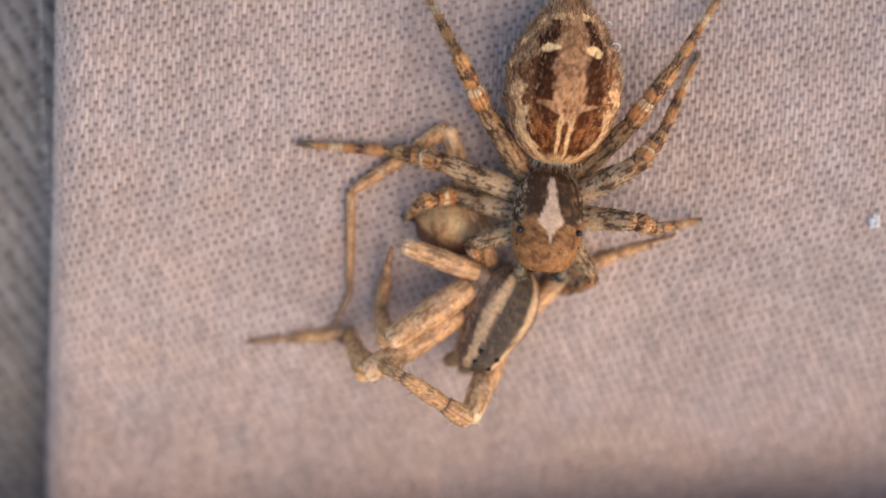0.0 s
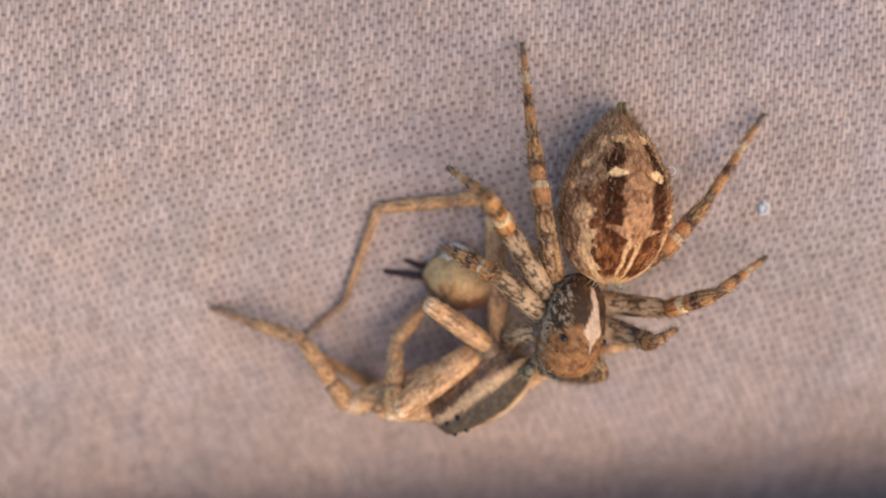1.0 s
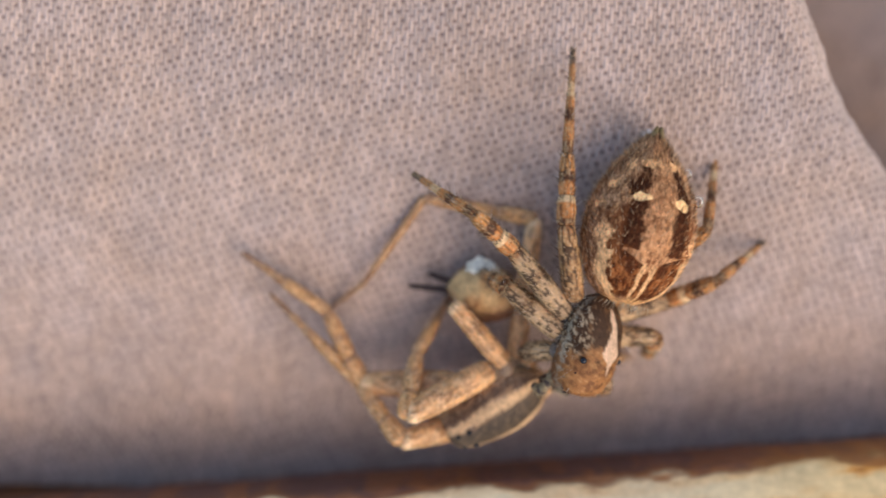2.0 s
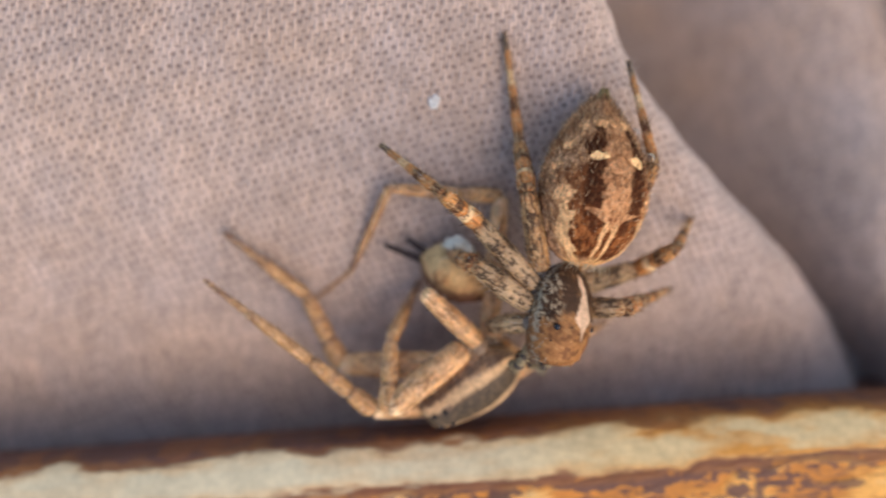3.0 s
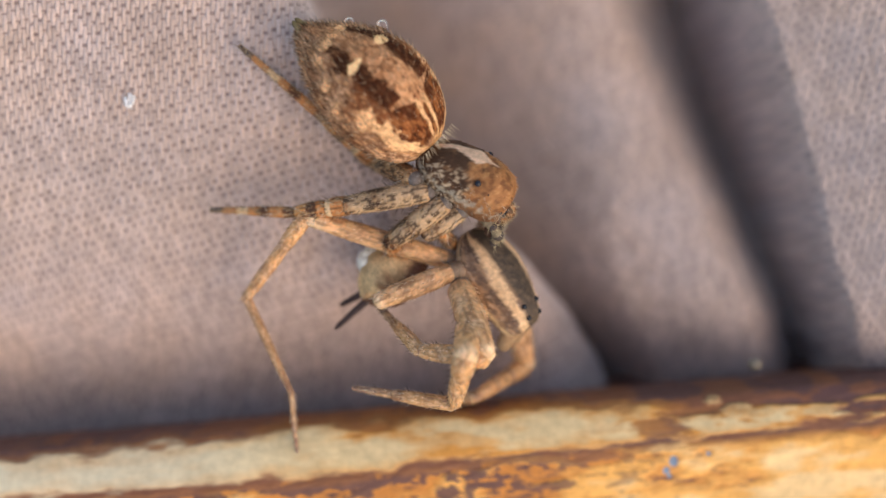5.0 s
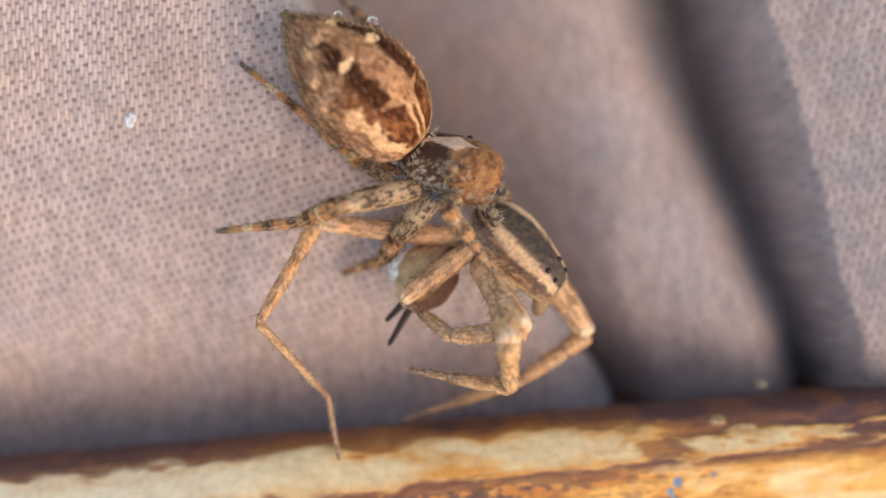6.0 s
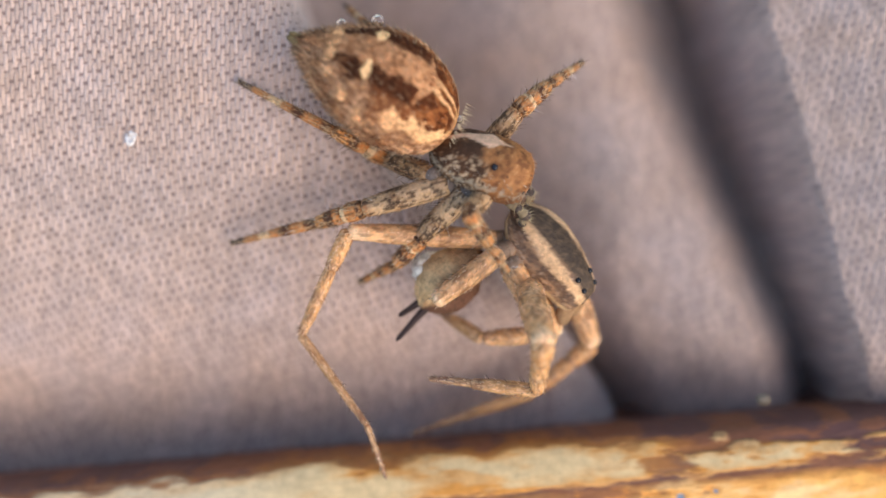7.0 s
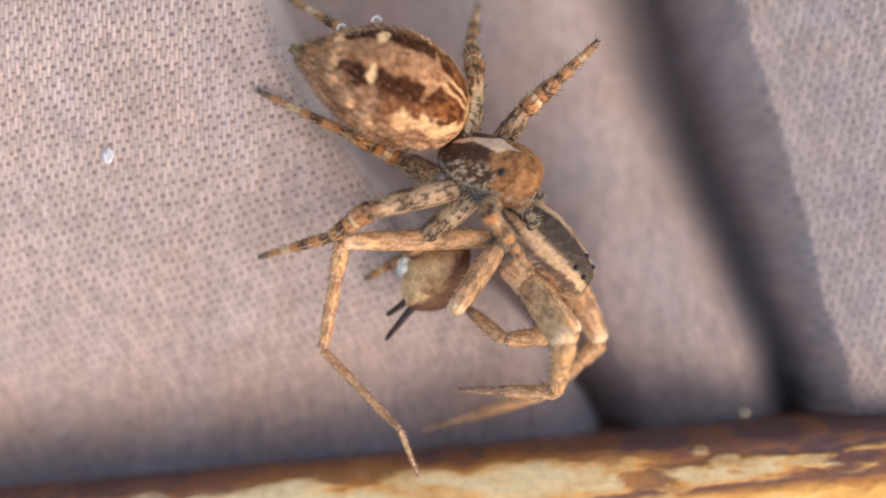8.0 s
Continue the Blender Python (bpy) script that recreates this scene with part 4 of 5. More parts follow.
def joint_rows(held, span, share):
    rows, last, before = [], None, None
    for start, end, points in held:
        a, b = Vector(points[span]), Vector(points[span + 1])
        m, turn = aim(a + (b - a) * share, b, last)
        if before is not None and last.col[1].angle(turn.col[1]) > radians(75):
            middle = before.lerp(m, 0.5)
            rows.append(((rows[-1][0] + start) / 2, middle))
        rows += [(start, m), (end, m)]
        last, before = turn, m
    return rows


def key_everything():
    for thing, rows in stances.values():
        walk(thing, rows)
    for leg, held in steps.values():
        for ob, span, share in leg_joints[leg.name]:
            walk(ob, joint_rows(held, span, share))


def motions():
    stance(hunter, 0, 0.05, (-19.58,4.74,1.66), (-3.59,-2.99,177.23))
    stance(hunter, 0.42, 0.62, (-17.53,3.72,1.55), (-2.05,-24.53,171.69))
    stance(hunter, 0.8, 1.03, (-15.05,1.05,1.31), (-7.38,-41.89,172.69))
    stance(hunter, 2.3, 2.3, (-7.43,-2.38,1.11), (-12.78,-48.24,173.86))
    stance(hunter, 2.47, 2.55, (-6.03,-2.38,1.11), (-12.78,-48.24,173.86))
    stance(hunter, 2.95, 3.27, (-4.49,-2,1.05), (-2.56,-48.96,172.57))
    stance(hunter, 3.42, 4.13, (-0.09,-0.66,1.24), (-6.23,-47.28,-154.7))
    stance(hunter, 4.3, 4.72, (2.35,2.19,1.48), (-10.61,-54.46,-115.39))
    stance(hunter, 5.75, 6.85, (1.7,3.35,1.45), (-3.44,-52.78,-104.59))
    stance(hunter, 7.0, 7.08, (2.66,3.98,1.53), (-7.95,-53.88,-104.1))
    stance(hunter, 7.42, 7.55, (2.48,3.34,1.5), (-11.89,-53.42,-99.08))
    stance(hunter, 7.95, 8.0, (3.66,4.34,1.55), (-4.65,-52.11,-107.32))
    stance(hunter_abdomen_part, 0, 0.05, (-0.13,-1.75,-0.1), (5.61,0.12,-1.99))
    stance(hunter_abdomen_part, 0.42, 0.62, (-0.56,-1.6,0.31), (6.03,12.15,13.69))
    stance(hunter_abdomen_part, 0.8, 1.03, (-0.61,-1.52,0.47), (12.16,20.89,5.77))
    stance(hunter_abdomen_part, 2.3, 2.55, (-0.61,-1.51,0.24), (9.42,33.71,1.43))
    stance(hunter_abdomen_part, 2.95, 3.27, (-0.24,-1.65,0.28), (5.43,25.51,0.85))
    stance(hunter_abdomen_part, 3.42, 4.13, (-0.33,-1.49,0.19), (7.11,30.45,1.63))
    stance(hunter_abdomen_part, 4.3, 4.72, (-0.31,-1.39,0.14), (-4.17,27.09,-7.87))
    stance(hunter_abdomen_part, 5.75, 6.85, (-0.16,-1.16,0.22), (-28.61,21.17,-19.92))
    stance(hunter_abdomen_part, 7.0, 7.08, (-0.52,-1.2,0.46), (-11.99,24.9,-3.25))
    stance(hunter_abdomen_part, 7.42, 7.55, (-0.63,-1.26,0.54), (-14.74,23.52,-16.31))
    stance(hunter_abdomen_part, 7.95, 8.0, (-0.82,-1.24,0.82), (-6.34,25.83,4.87))
    step(hunter_L4, 0, 0.05, (0.7,-1.3,-0.55), (2.25,-3.35,-0.16), (3.31,-4.99,1.06), (4.39,-7.21,-1.56))
    step(hunter_L4, 0.42, 0.62, (0.7,-1.3,-0.55), (2.05,-3.49,-0.17), (1.98,-5.15,-1.77), (2.25,-8.73,-1.98))
    step(hunter_L4, 0.8, 1.03, (0.7,-1.3,-0.55), (2.22,-3.39,-0.28), (2.52,-5.5,-1.16), (1.93,-8.4,-3.21))
    step(hunter_L4, 2.3, 2.55, (0.7,-1.3,-0.55), (1.87,-3.6,-0.88), (1.64,-5.72,-1.76), (1.02,-8.98,-3.14))
    step(hunter_L4, 2.95, 3.27, (0.7,-1.3,-0.55), (1.75,-3.66,-0.82), (0.85,-5.27,-2.21), (1.57,-8.69,-3.08))
    step(hunter_L4, 3.42, 4.13, (0.7,-1.3,-0.55), (2.14,-3.45,-0.27), (0.99,-4.83,-1.71), (0.62,-8.38,-2.15))
    step(hunter_L4, 4.3, 4.72, (0.7,-1.3,-0.55), (-1.03,-2.58,-2.02), (-1.16,-4.87,-1.79), (-1.1,-8.43,-1.26))
    step(hunter_L4, 5.75, 6.85, (0.7,-1.3,-0.55), (-1.2,-2.7,-1.63), (-0.15,-4.15,-0.18), (-1.69,-7.37,0.25))
    step(hunter_L4, 7.0, 7.08, (0.7,-1.3,-0.55), (-1.07,-2.79,-1.74), (-0.14,-4.7,-0.86), (-1.32,-8.09,-1.15))
    step(hunter_L4, 7.42, 7.55, (0.7,-1.3,-0.55), (-1.32,-2.72,-1.38), (-0.89,-4.82,-0.54), (-2.22,-8.16,-0.49))
    step(hunter_L4, 7.95, 8.0, (0.7,-1.3,-0.55), (-1.17,-2.73,-1.66), (0.08,-4.38,-0.63), (-1.04,-7.78,-1.06))
    step(hunter_L3, 0, 0.05, (0.8,-0.75,-0.6), (3.45,-1.6,-0.33), (4.95,-1.84,-1.47), (8.14,-1.89,-1.6))
    step(hunter_L3, 0.42, 0.62, (0.8,-0.75,-0.6), (3.31,-1.99,-0.53), (4.9,-2.81,-1.15), (6.42,-3.58,-3.86))
    step(hunter_L3, 0.8, 1.03, (0.8,-0.75,-0.6), (2.86,-2.61,-0.94), (4.49,-3.46,-0.47), (3.57,-3.97,-3.49))
    step(hunter_L3, 2.3, 2.55, (0.8,-0.75,-0.6), (2.65,-2.29,-2.03), (4.14,-3.07,-2.91), (4.13,-3.57,-6.07))
    step(hunter_L3, 2.95, 3.27, (0.8,-0.75,-0.6), (2.49,-2.45,-2.04), (4.26,-3.12,-2.15), (4.29,-4.35,-5.1))
    step(hunter_L3, 3.42, 4.13, (0.8,-0.75,-0.6), (2.94,-2.41,-1.31), (3.08,-3.54,-2.83), (1.63,-4.1,-5.62))
    step(hunter_L3, 4.3, 4.72, (0.8,-0.75,-0.6), (0.86,-2.56,-2.73), (1.08,-3.96,-3.99), (0.73,-6.38,-6.06))
    step(hunter_L3, 5.75, 6.85, (0.8,-0.75,-0.6), (2.53,-2.93,-0.92), (1.87,-3.92,-2.4), (1.34,-6.5,-4.21))
    step(hunter_L3, 7.0, 7.08, (0.8,-0.75,-0.6), (1.28,-2.94,-2.27), (0.92,-4.16,-3.69), (0.8,-6.57,-5.78))
    step(hunter_L3, 7.42, 7.55, (0.8,-0.75,-0.6), (0.88,-3.21,-1.93), (0.51,-4.45,-3.32), (0.06,-6.94,-5.29))
    step(hunter_L3, 7.95, 8.0, (0.8,-0.75,-0.6), (2.3,-2.98,-1.38), (2.1,-3.82,-3.07), (1.54,-5.91,-5.43))
    step(hunter_L2, 0, 0.05, (0.85,-0.15,-0.6), (2.95,-0.57,-1.29), (4.04,-0.25,-0.47), (4.45,0.36,-2.06))
    step(hunter_L2, 0.42, 0.62, (0.85,-0.15,-0.6), (2.99,-0.84,-0.71), (3.69,-0.34,-1.81), (3.18,0.31,-3.36))
    step(hunter_L2, 0.8, 1.03, (0.85,-0.15,-0.6), (2.82,-1.15,-1.04), (3.36,-1.41,-2.3), (2.62,-1.31,-3.89))
    step(hunter_L2, 2.3, 2.55, (0.85,-0.15,-0.6), (1.99,-1.04,-2.33), (1.35,-0.95,-3.57), (0.43,-0.7,-5.04))
    step(hunter_L2, 2.95, 3.27, (0.85,-0.15,-0.6), (2.42,-1.1,-1.9), (1.82,-1.21,-3.16), (0.87,-1.24,-4.63))
    step(hunter_L2, 3.42, 4.13, (0.85,-0.15,-0.6), (2.17,-0.91,-2.26), (1.5,-0.78,-3.49), (0.74,-0.54,-5.04))
    step(hunter_L2, 4.3, 4.72, (0.85,-0.15,-0.6), (1.25,-0.85,-2.7), (0.43,-0.37,-3.74), (-0.42,0.06,-5.2))
    step(hunter_L2, 5.75, 6.85, (0.85,-0.15,-0.6), (0.74,-0.93,-2.71), (0.33,-1.08,-4.04), (0.12,-2.27,-5.31))
    step(hunter_L2, 7.0, 7.08, (0.85,-0.15,-0.6), (0.97,-0.89,-2.72), (1.01,-1.3,-4.06), (0.67,-2.17,-5.54))
    step(hunter_L2, 7.42, 7.55, (0.85,-0.15,-0.6), (0.89,-1.3,-2.53), (0.71,-1.68,-3.87), (0.4,-2.73,-5.24))
    step(hunter_L2, 7.95, 8.0, (0.85,-0.15,-0.6), (1.14,-1.12,-2.61), (0.66,-1.4,-3.9), (0.83,-2.42,-5.32))
    step(hunter_L1, 0, 0.05, (0.75,0.45,-0.6), (2.28,0.93,-0.6), (1.91,1.69,-1.59), (0.9,2.04,-2.14))
    step(hunter_L1, 0.42, 0.62, (0.75,0.45,-0.6), (1.7,0.71,-1.86), (0.72,1.31,-2.47), (-0.3,1.72,-2.97))
    step(hunter_L1, 0.8, 1.03, (0.75,0.45,-0.6), (0.63,1.04,-2.08), (-0.46,1.59,-2.53), (-1.55,2.07,-2.66))
    step(hunter_L1, 2.3, 2.55, (0.75,0.45,-0.6), (0.32,1.03,-2.03), (-0.7,1.77,-2.34), (-1.8,2.23,-2.17))
    step(hunter_L1, 2.95, 3.27, (0.75,0.45,-0.6), (0.58,0.82,-2.15), (-0.52,1.33,-2.63), (-1.62,1.77,-2.44))
    step(hunter_L1, 3.42, 4.13, (0.75,0.45,-0.6), (0.46,0.94,-2.1), (-0.4,1.62,-2.79), (-1.43,2.24,-2.82))
    step(hunter_L1, 4.3, 4.72, (0.75,0.45,-0.6), (0.28,0.1,-2.09), (-0.5,0.87,-2.8), (-1.49,1.5,-3.02))
    step(hunter_L1, 5.75, 6.85, (0.75,0.45,-0.6), (2.2,0.25,0.03), (2.28,1.26,-0.78), (2.5,2.21,-1.49))
    step(hunter_L1, 7.0, 7.08, (0.75,0.45,-0.6), (2.26,-0,-0.31), (2.36,1.03,-1.1), (2.53,2,-1.79))
    step(hunter_L1, 7.42, 7.55, (0.75,0.45,-0.6), (2.24,-0.06,-0.3), (2.34,0.96,-1.11), (2.42,1.93,-1.81))
    step(hunter_L1, 7.95, 8.0, (0.75,0.45,-0.6), (2.22,0.3,0.02), (2.19,1.35,-0.76), (2.14,2.27,-1.53))
    step(hunter_R4, 0, 0.05, (-0.7,-1.3,-0.55), (-2.41,-3.17,0.05), (-3.56,-5.05,0.69), (-5.29,-7.69,-1.04))
    step(hunter_R4, 0.42, 0.62, (-0.7,-1.3,-0.55), (-2.03,-3.28,0.49), (-2.46,-5.53,0.34), (-2.39,-9.11,-0.02))
    step(hunter_R4, 0.8, 1.03, (-0.7,-1.3,-0.55), (-1.74,-2.75,1.35), (-2.63,-4.77,1.99), (-4.29,-7.96,2.08))
    step(hunter_R4, 2.3, 2.55, (-0.7,-1.3,-0.55), (-2.74,-2.87,-0.18), (-2.35,-4.52,1.37), (-3.87,-7.19,-0.51))
    step(hunter_R4, 2.95, 3.27, (-0.7,-1.3,-0.55), (-0.69,-3.09,1.34), (-1.25,-5.28,1.71), (-1.02,-8.51,0.14))
    step(hunter_R4, 3.42, 4.13, (-0.7,-1.3,-0.55), (-0.54,-1.52,2.04), (-2.77,-1.94,1.65), (-4.65,-2.82,-1.29))
    step(hunter_R4, 4.3, 4.72, (-0.7,-1.3,-0.55), (0.16,-2.49,1.59), (-1.65,-3.12,0.32), (-4.62,-4.13,-1.44))
    step(hunter_R4, 5.75, 6.85, (-0.7,-1.3,-0.55), (-1.92,-2.11,1.6), (-3.3,-3.87,2.14), (-6.42,-5.37,1.17))
    step(hunter_R4, 7.0, 7.08, (-0.7,-1.3,-0.55), (-0.93,-2.73,1.61), (-2.6,-4.3,1.46), (-5.66,-5.97,0.57))
    step(hunter_R4, 7.42, 7.55, (-0.7,-1.3,-0.55), (-2.88,-2.27,0.48), (-3.72,-4.21,1.37), (-6.54,-6.13,0.2))
    step(hunter_R4, 7.95, 8.0, (-0.7,-1.3,-0.55), (-1.31,-3.02,1.3), (-1.68,-5.26,1.67), (-3.65,-8.21,1.06))
    step(hunter_R3, 0, 0.05, (-0.8,-0.75,-0.6), (-2.45,-1.9,1.35), (-3.44,-2.95,0.11), (-4.66,-5.71,-0.94))
    step(hunter_R3, 0.42, 0.62, (-0.8,-0.75,-0.6), (-1.78,-1.29,1.97), (-2.58,-2.1,3.49), (-5.05,-3.65,2.18))
    step(hunter_R3, 0.8, 1.03, (-0.8,-0.75,-0.6), (-2.5,-1.12,1.59), (-2.52,-2.04,3.26), (-5.35,-3.47,2.82))
    step(hunter_R3, 2.3, 2.55, (-0.8,-0.75,-0.6), (-3.17,-1.98,0.24), (-3.21,-3.17,1.73), (-5.96,-4.79,1.47))
    step(hunter_R3, 2.95, 3.27, (-0.8,-0.75,-0.6), (-3.02,-1.85,0.7), (-2.5,-2.73,2.3), (-5.19,-3.98,1.14))
    step(hunter_R3, 3.42, 4.13, (-0.8,-0.75,-0.6), (-0.36,-0.7,2.17), (-2.06,0.15,2.02), (-3.76,0.64,-0.64))
    step(hunter_R3, 4.3, 4.72, (-0.8,-0.75,-0.6), (-2.71,0.82,-1.91), (-1.11,0.58,-0.92), (-3.57,1.37,-2.8))
    step(hunter_R3, 5.75, 6.85, (-0.8,-0.75,-0.6), (1.4,0.28,0.79), (-0.02,0.7,-0.4), (-2.58,1.21,-2.25))
    step(hunter_R3, 7.0, 7.08, (-0.8,-0.75,-0.6), (-2.66,0.54,-2.25), (-1.09,0.33,-1.21), (-3.53,1.11,-3.11))
    step(hunter_R3, 7.42, 7.55, (-0.8,-0.75,-0.6), (-2.67,0.67,-2.13), (-1.11,0.36,-1.09), (-3.45,1.25,-3.08))
    step(hunter_R3, 7.95, 8.0, (-0.8,-0.75,-0.6), (-2,-1.44,1.83), (-3.84,-1.91,1.76), (-7.03,-2.15,1.57))
    step(hunter_R2, 0, 0.05, (-0.85,-0.15,-0.6), (-2.72,-0.14,0.65), (-3.62,0.08,-0.4), (-5.21,-0.31,-1.02))
    step(hunter_R2, 0.42, 0.62, (-0.85,-0.15,-0.6), (-2.67,0.26,0.66), (-1.97,0.62,1.81), (-3.44,0.44,0.87))
    step(hunter_R2, 0.8, 1.03, (-0.85,-0.15,-0.6), (-2.2,0.01,1.19), (-1.3,-0.08,2.25), (-2.93,-0.56,1.83))
    step(hunter_R2, 2.3, 2.55, (-0.85,-0.15,-0.6), (-2.7,-0.7,0.55), (-3.63,-0.09,-0.3), (-5.21,0.3,-0.96))
    step(hunter_R2, 2.95, 3.27, (-0.85,-0.15,-0.6), (-1.26,-0.57,1.57), (-2.61,-0.85,1.35), (-4.29,-1.36,1.33))
    step(hunter_R2, 3.42, 4.13, (-0.85,-0.15,-0.6), (-1.56,1.34,0.92), (-2.26,1.82,-0.19), (-3.34,2.34,-1.47))
    step(hunter_R2, 4.3, 4.72, (-0.85,-0.15,-0.6), (-2.46,1.12,-1.52), (-1.24,1.74,-1.28), (-2.56,2,-2.4))
    step(hunter_R2, 5.75, 6.85, (-0.85,-0.15,-0.6), (-1.19,1.99,-1.2), (-2,1.64,-2.29), (-3.18,2.09,-3.5))
    step(hunter_R2, 7.0, 7.08, (-0.85,-0.15,-0.6), (-1.44,0.53,1.46), (-2.43,1.2,2.19), (-3.87,2.08,2.66))
    step(hunter_R2, 7.42, 7.55, (-0.85,-0.15,-0.6), (-1.54,1.99,-0.52), (-1.74,2.86,-1.59), (-2.56,2.8,-3.14))
    step(hunter_R2, 7.95, 8.0, (-0.85,-0.15,-0.6), (-1.92,0.44,1.29), (-2.47,1.07,2.41), (-3.11,1.8,3.87))
    step(hunter_R1, 0, 0.05, (-0.75,0.45,-0.6), (-1.66,1.76,-0.54), (-1.32,2.3,-1.68), (-0.23,2.44,-2.15))
    step(hunter_R1, 0.42, 0.62, (-0.75,0.45,-0.6), (-1.76,1.69,-0.56), (-1.68,1.95,-1.83), (-0.89,2.6,-2.46))
    step(hunter_R1, 0.8, 1.03, (-0.75,0.45,-0.6), (-1.46,1.37,0.5), (-1.9,1.91,-0.6), (-2.01,2.29,-1.73))
    step(hunter_R1, 2.3, 2.55, (-0.75,0.45,-0.6), (-1.89,1.48,-0.14), (-2.38,2,-1.23), (-2.83,2.37,-2.28))
    step(hunter_R1, 2.95, 3.27, (-0.75,0.45,-0.6), (-2.09,1.33,-0.64), (-2.51,1.68,-1.82), (-2.88,1.76,-2.95))
    step(hunter_R1, 3.42, 4.13, (-0.75,0.45,-0.6), (-0.69,2,-0.19), (-1.28,2.47,-1.25), (-1.8,2.51,-2.33))
    step(hunter_R1, 4.3, 4.72, (-0.75,0.45,-0.6), (0.01,1.78,-0.12), (-0.7,1.68,-1.21), (-1.42,1.42,-2.13))
    step(hunter_R1, 5.75, 6.85, (-0.75,0.45,-0.6), (-1.35,1.85,-1.1), (-1.94,1.85,-2.26), (-2.78,1.64,-3.09))
    step(hunter_R1, 7.0, 7.08, (-0.75,0.45,-0.6), (-1.19,1.89,-1.15), (-1.82,2.03,-2.28), (-2.63,1.91,-3.15))
    step(hunter_R1, 7.42, 7.55, (-0.75,0.45,-0.6), (-1.06,1.87,-1.28), (-1.73,1.95,-2.39), (-2.56,1.76,-3.23))
    step(hunter_R1, 7.95, 8.0, (-0.75,0.45,-0.6), (-1.57,1.7,-1.18), (-2.08,1.81,-2.36), (-2.82,1.57,-3.27))
    stance(prey, 0, 0.05, (-21.06,1.49,0.15), (-3.37,-21.97,151.12))
    stance(prey, 0.42, 0.62, (-19.46,0.91,0.05), (-3.31,-23.96,147.99))
    stance(prey, 0.8, 1.03, (-17.82,-1.28,-0.44), (-3.76,-32.94,125.32))
    stance(prey, 2.3, 2.3, (-10.35,-4.66,-1.04), (-4.1,-36.93,120.13))
    stance(prey, 2.47, 2.55, (-8.95,-4.66,-1.04), (-4.1,-36.93,120.13))
    stance(prey, 2.95, 3.27, (-7.31,-4.55,-1.02), (-4.42,-36.92,123.02))
    stance(prey, 3.42, 4.13, (-1,-4.56,-0.61), (-3.92,-7.98,160.84))
    stance(prey, 4.3, 4.72, (3.2,-1.24,-0.14), (-4.22,-41.92,-151.1))
    stance(prey, 5.75, 6.85, (3.91,0.82,0.1), (-3.96,-33.94,-137.14))
    stance(prey, 7.0, 7.08, (4.87,1.14,0.12), (-4.76,-35.91,-143.2))
    stance(prey, 7.42, 7.55, (4.1,0.25,0.04), (-4.05,-33.93,-146.09))
    stance(prey, 7.95, 8.0, (5.42,1.9,0.19), (-4.81,-35.9,-135.5))
    stance(prey_abdomen_part, 0, 0.05, (1.25,-2.13,-0.84), (27.1,-19.44,94.77))
    stance(prey_abdomen_part, 0.42, 0.62, (1.14,-1.95,-0.84), (29.47,-20.78,94.02))
    stance(prey_abdomen_part, 0.8, 1.03, (2.06,-2.37,-1.38), (29.38,-24.95,129.7))
    stance(prey_abdomen_part, 2.3, 2.55, (2.1,-2.61,-1.65), (29.34,-30.34,135.22))
    stance(prey_abdomen_part, 2.95, 3.27, (1.87,-2.24,-1.47), (37.48,-22.12,116.59))
    stance(prey_abdomen_part, 3.42, 4.13, (1.68,-2.12,-0.58), (12.54,-9.35,94.4))
    stance(prey_abdomen_part, 4.3, 4.72, (0.9,-2.13,-1.24), (51.8,-25.75,75.58))
    stance(prey_abdomen_part, 5.75, 6.85, (1.01,-1.61,-1.03), (42.19,-27.57,88.28))
    stance(prey_abdomen_part, 7.0, 7.08, (1.19,-1.39,-1.23), (43.87,-25.87,81.85))
    stance(prey_abdomen_part, 7.42, 7.55, (1.35,-1.52,-1.26), (42.9,-28.86,90.17))
    stance(prey_abdomen_part, 7.95, 8.0, (1.28,-1.73,-1.32), (43.66,-22.79,77.64))
    step(prey_a, 0, 0.05, (0.9,-1.35,-0.6), (4.38,-4.53,-1.49), (5.84,-1.11,-2.29), (3.95,1.94,-2.56), (3.59,3.95,-3.14))
    step(prey_a, 0.42, 0.62, (0.9,-1.35,-0.6), (4.75,-4.22,-0.51), (6.09,-1.35,-2.61), (4.17,1.69,-2.73), (3.89,3.72,-3.29))
    step(prey_a, 0.8, 1.03, (0.9,-1.35,-0.6), (4.61,-3.73,-2.51), (6.1,-0.35,-3.4), (3.89,2.46,-3), (3.39,4.48,-3.44))
    step(prey_a, 2.3, 2.55, (0.9,-1.35,-0.6), (3.93,-4.18,-3.01), (6.04,-1.28,-4.25), (4.71,1.98,-3.47), (3.74,3.64,-4.35))
    step(prey_a, 2.95, 3.27, (0.9,-1.35,-0.6), (3.94,-4.05,-3.15), (6.04,-0.95,-3.81), (3.67,1.75,-4.08), (3.17,3.8,-4.25))
    step(prey_a, 3.42, 4.13, (0.9,-1.35,-0.6), (4.73,-4.24,-0.56), (6.97,-1.86,-2.5), (6.47,0.86,-0.19), (6.33,2.97,-0.37))
    step(prey_a, 4.3, 4.72, (0.9,-1.35,-0.6), (3.81,-4.75,-2.34), (4.96,-3.34,-5.68), (5.79,0.07,-4.86), (6.06,1.98,-5.75))
    step(prey_a, 5.75, 6.85, (0.9,-1.35,-0.6), (3.49,-4.83,-2.66), (6.94,-3.57,-3.62), (6.21,-0.26,-4.83), (7.14,1.57,-5.37))
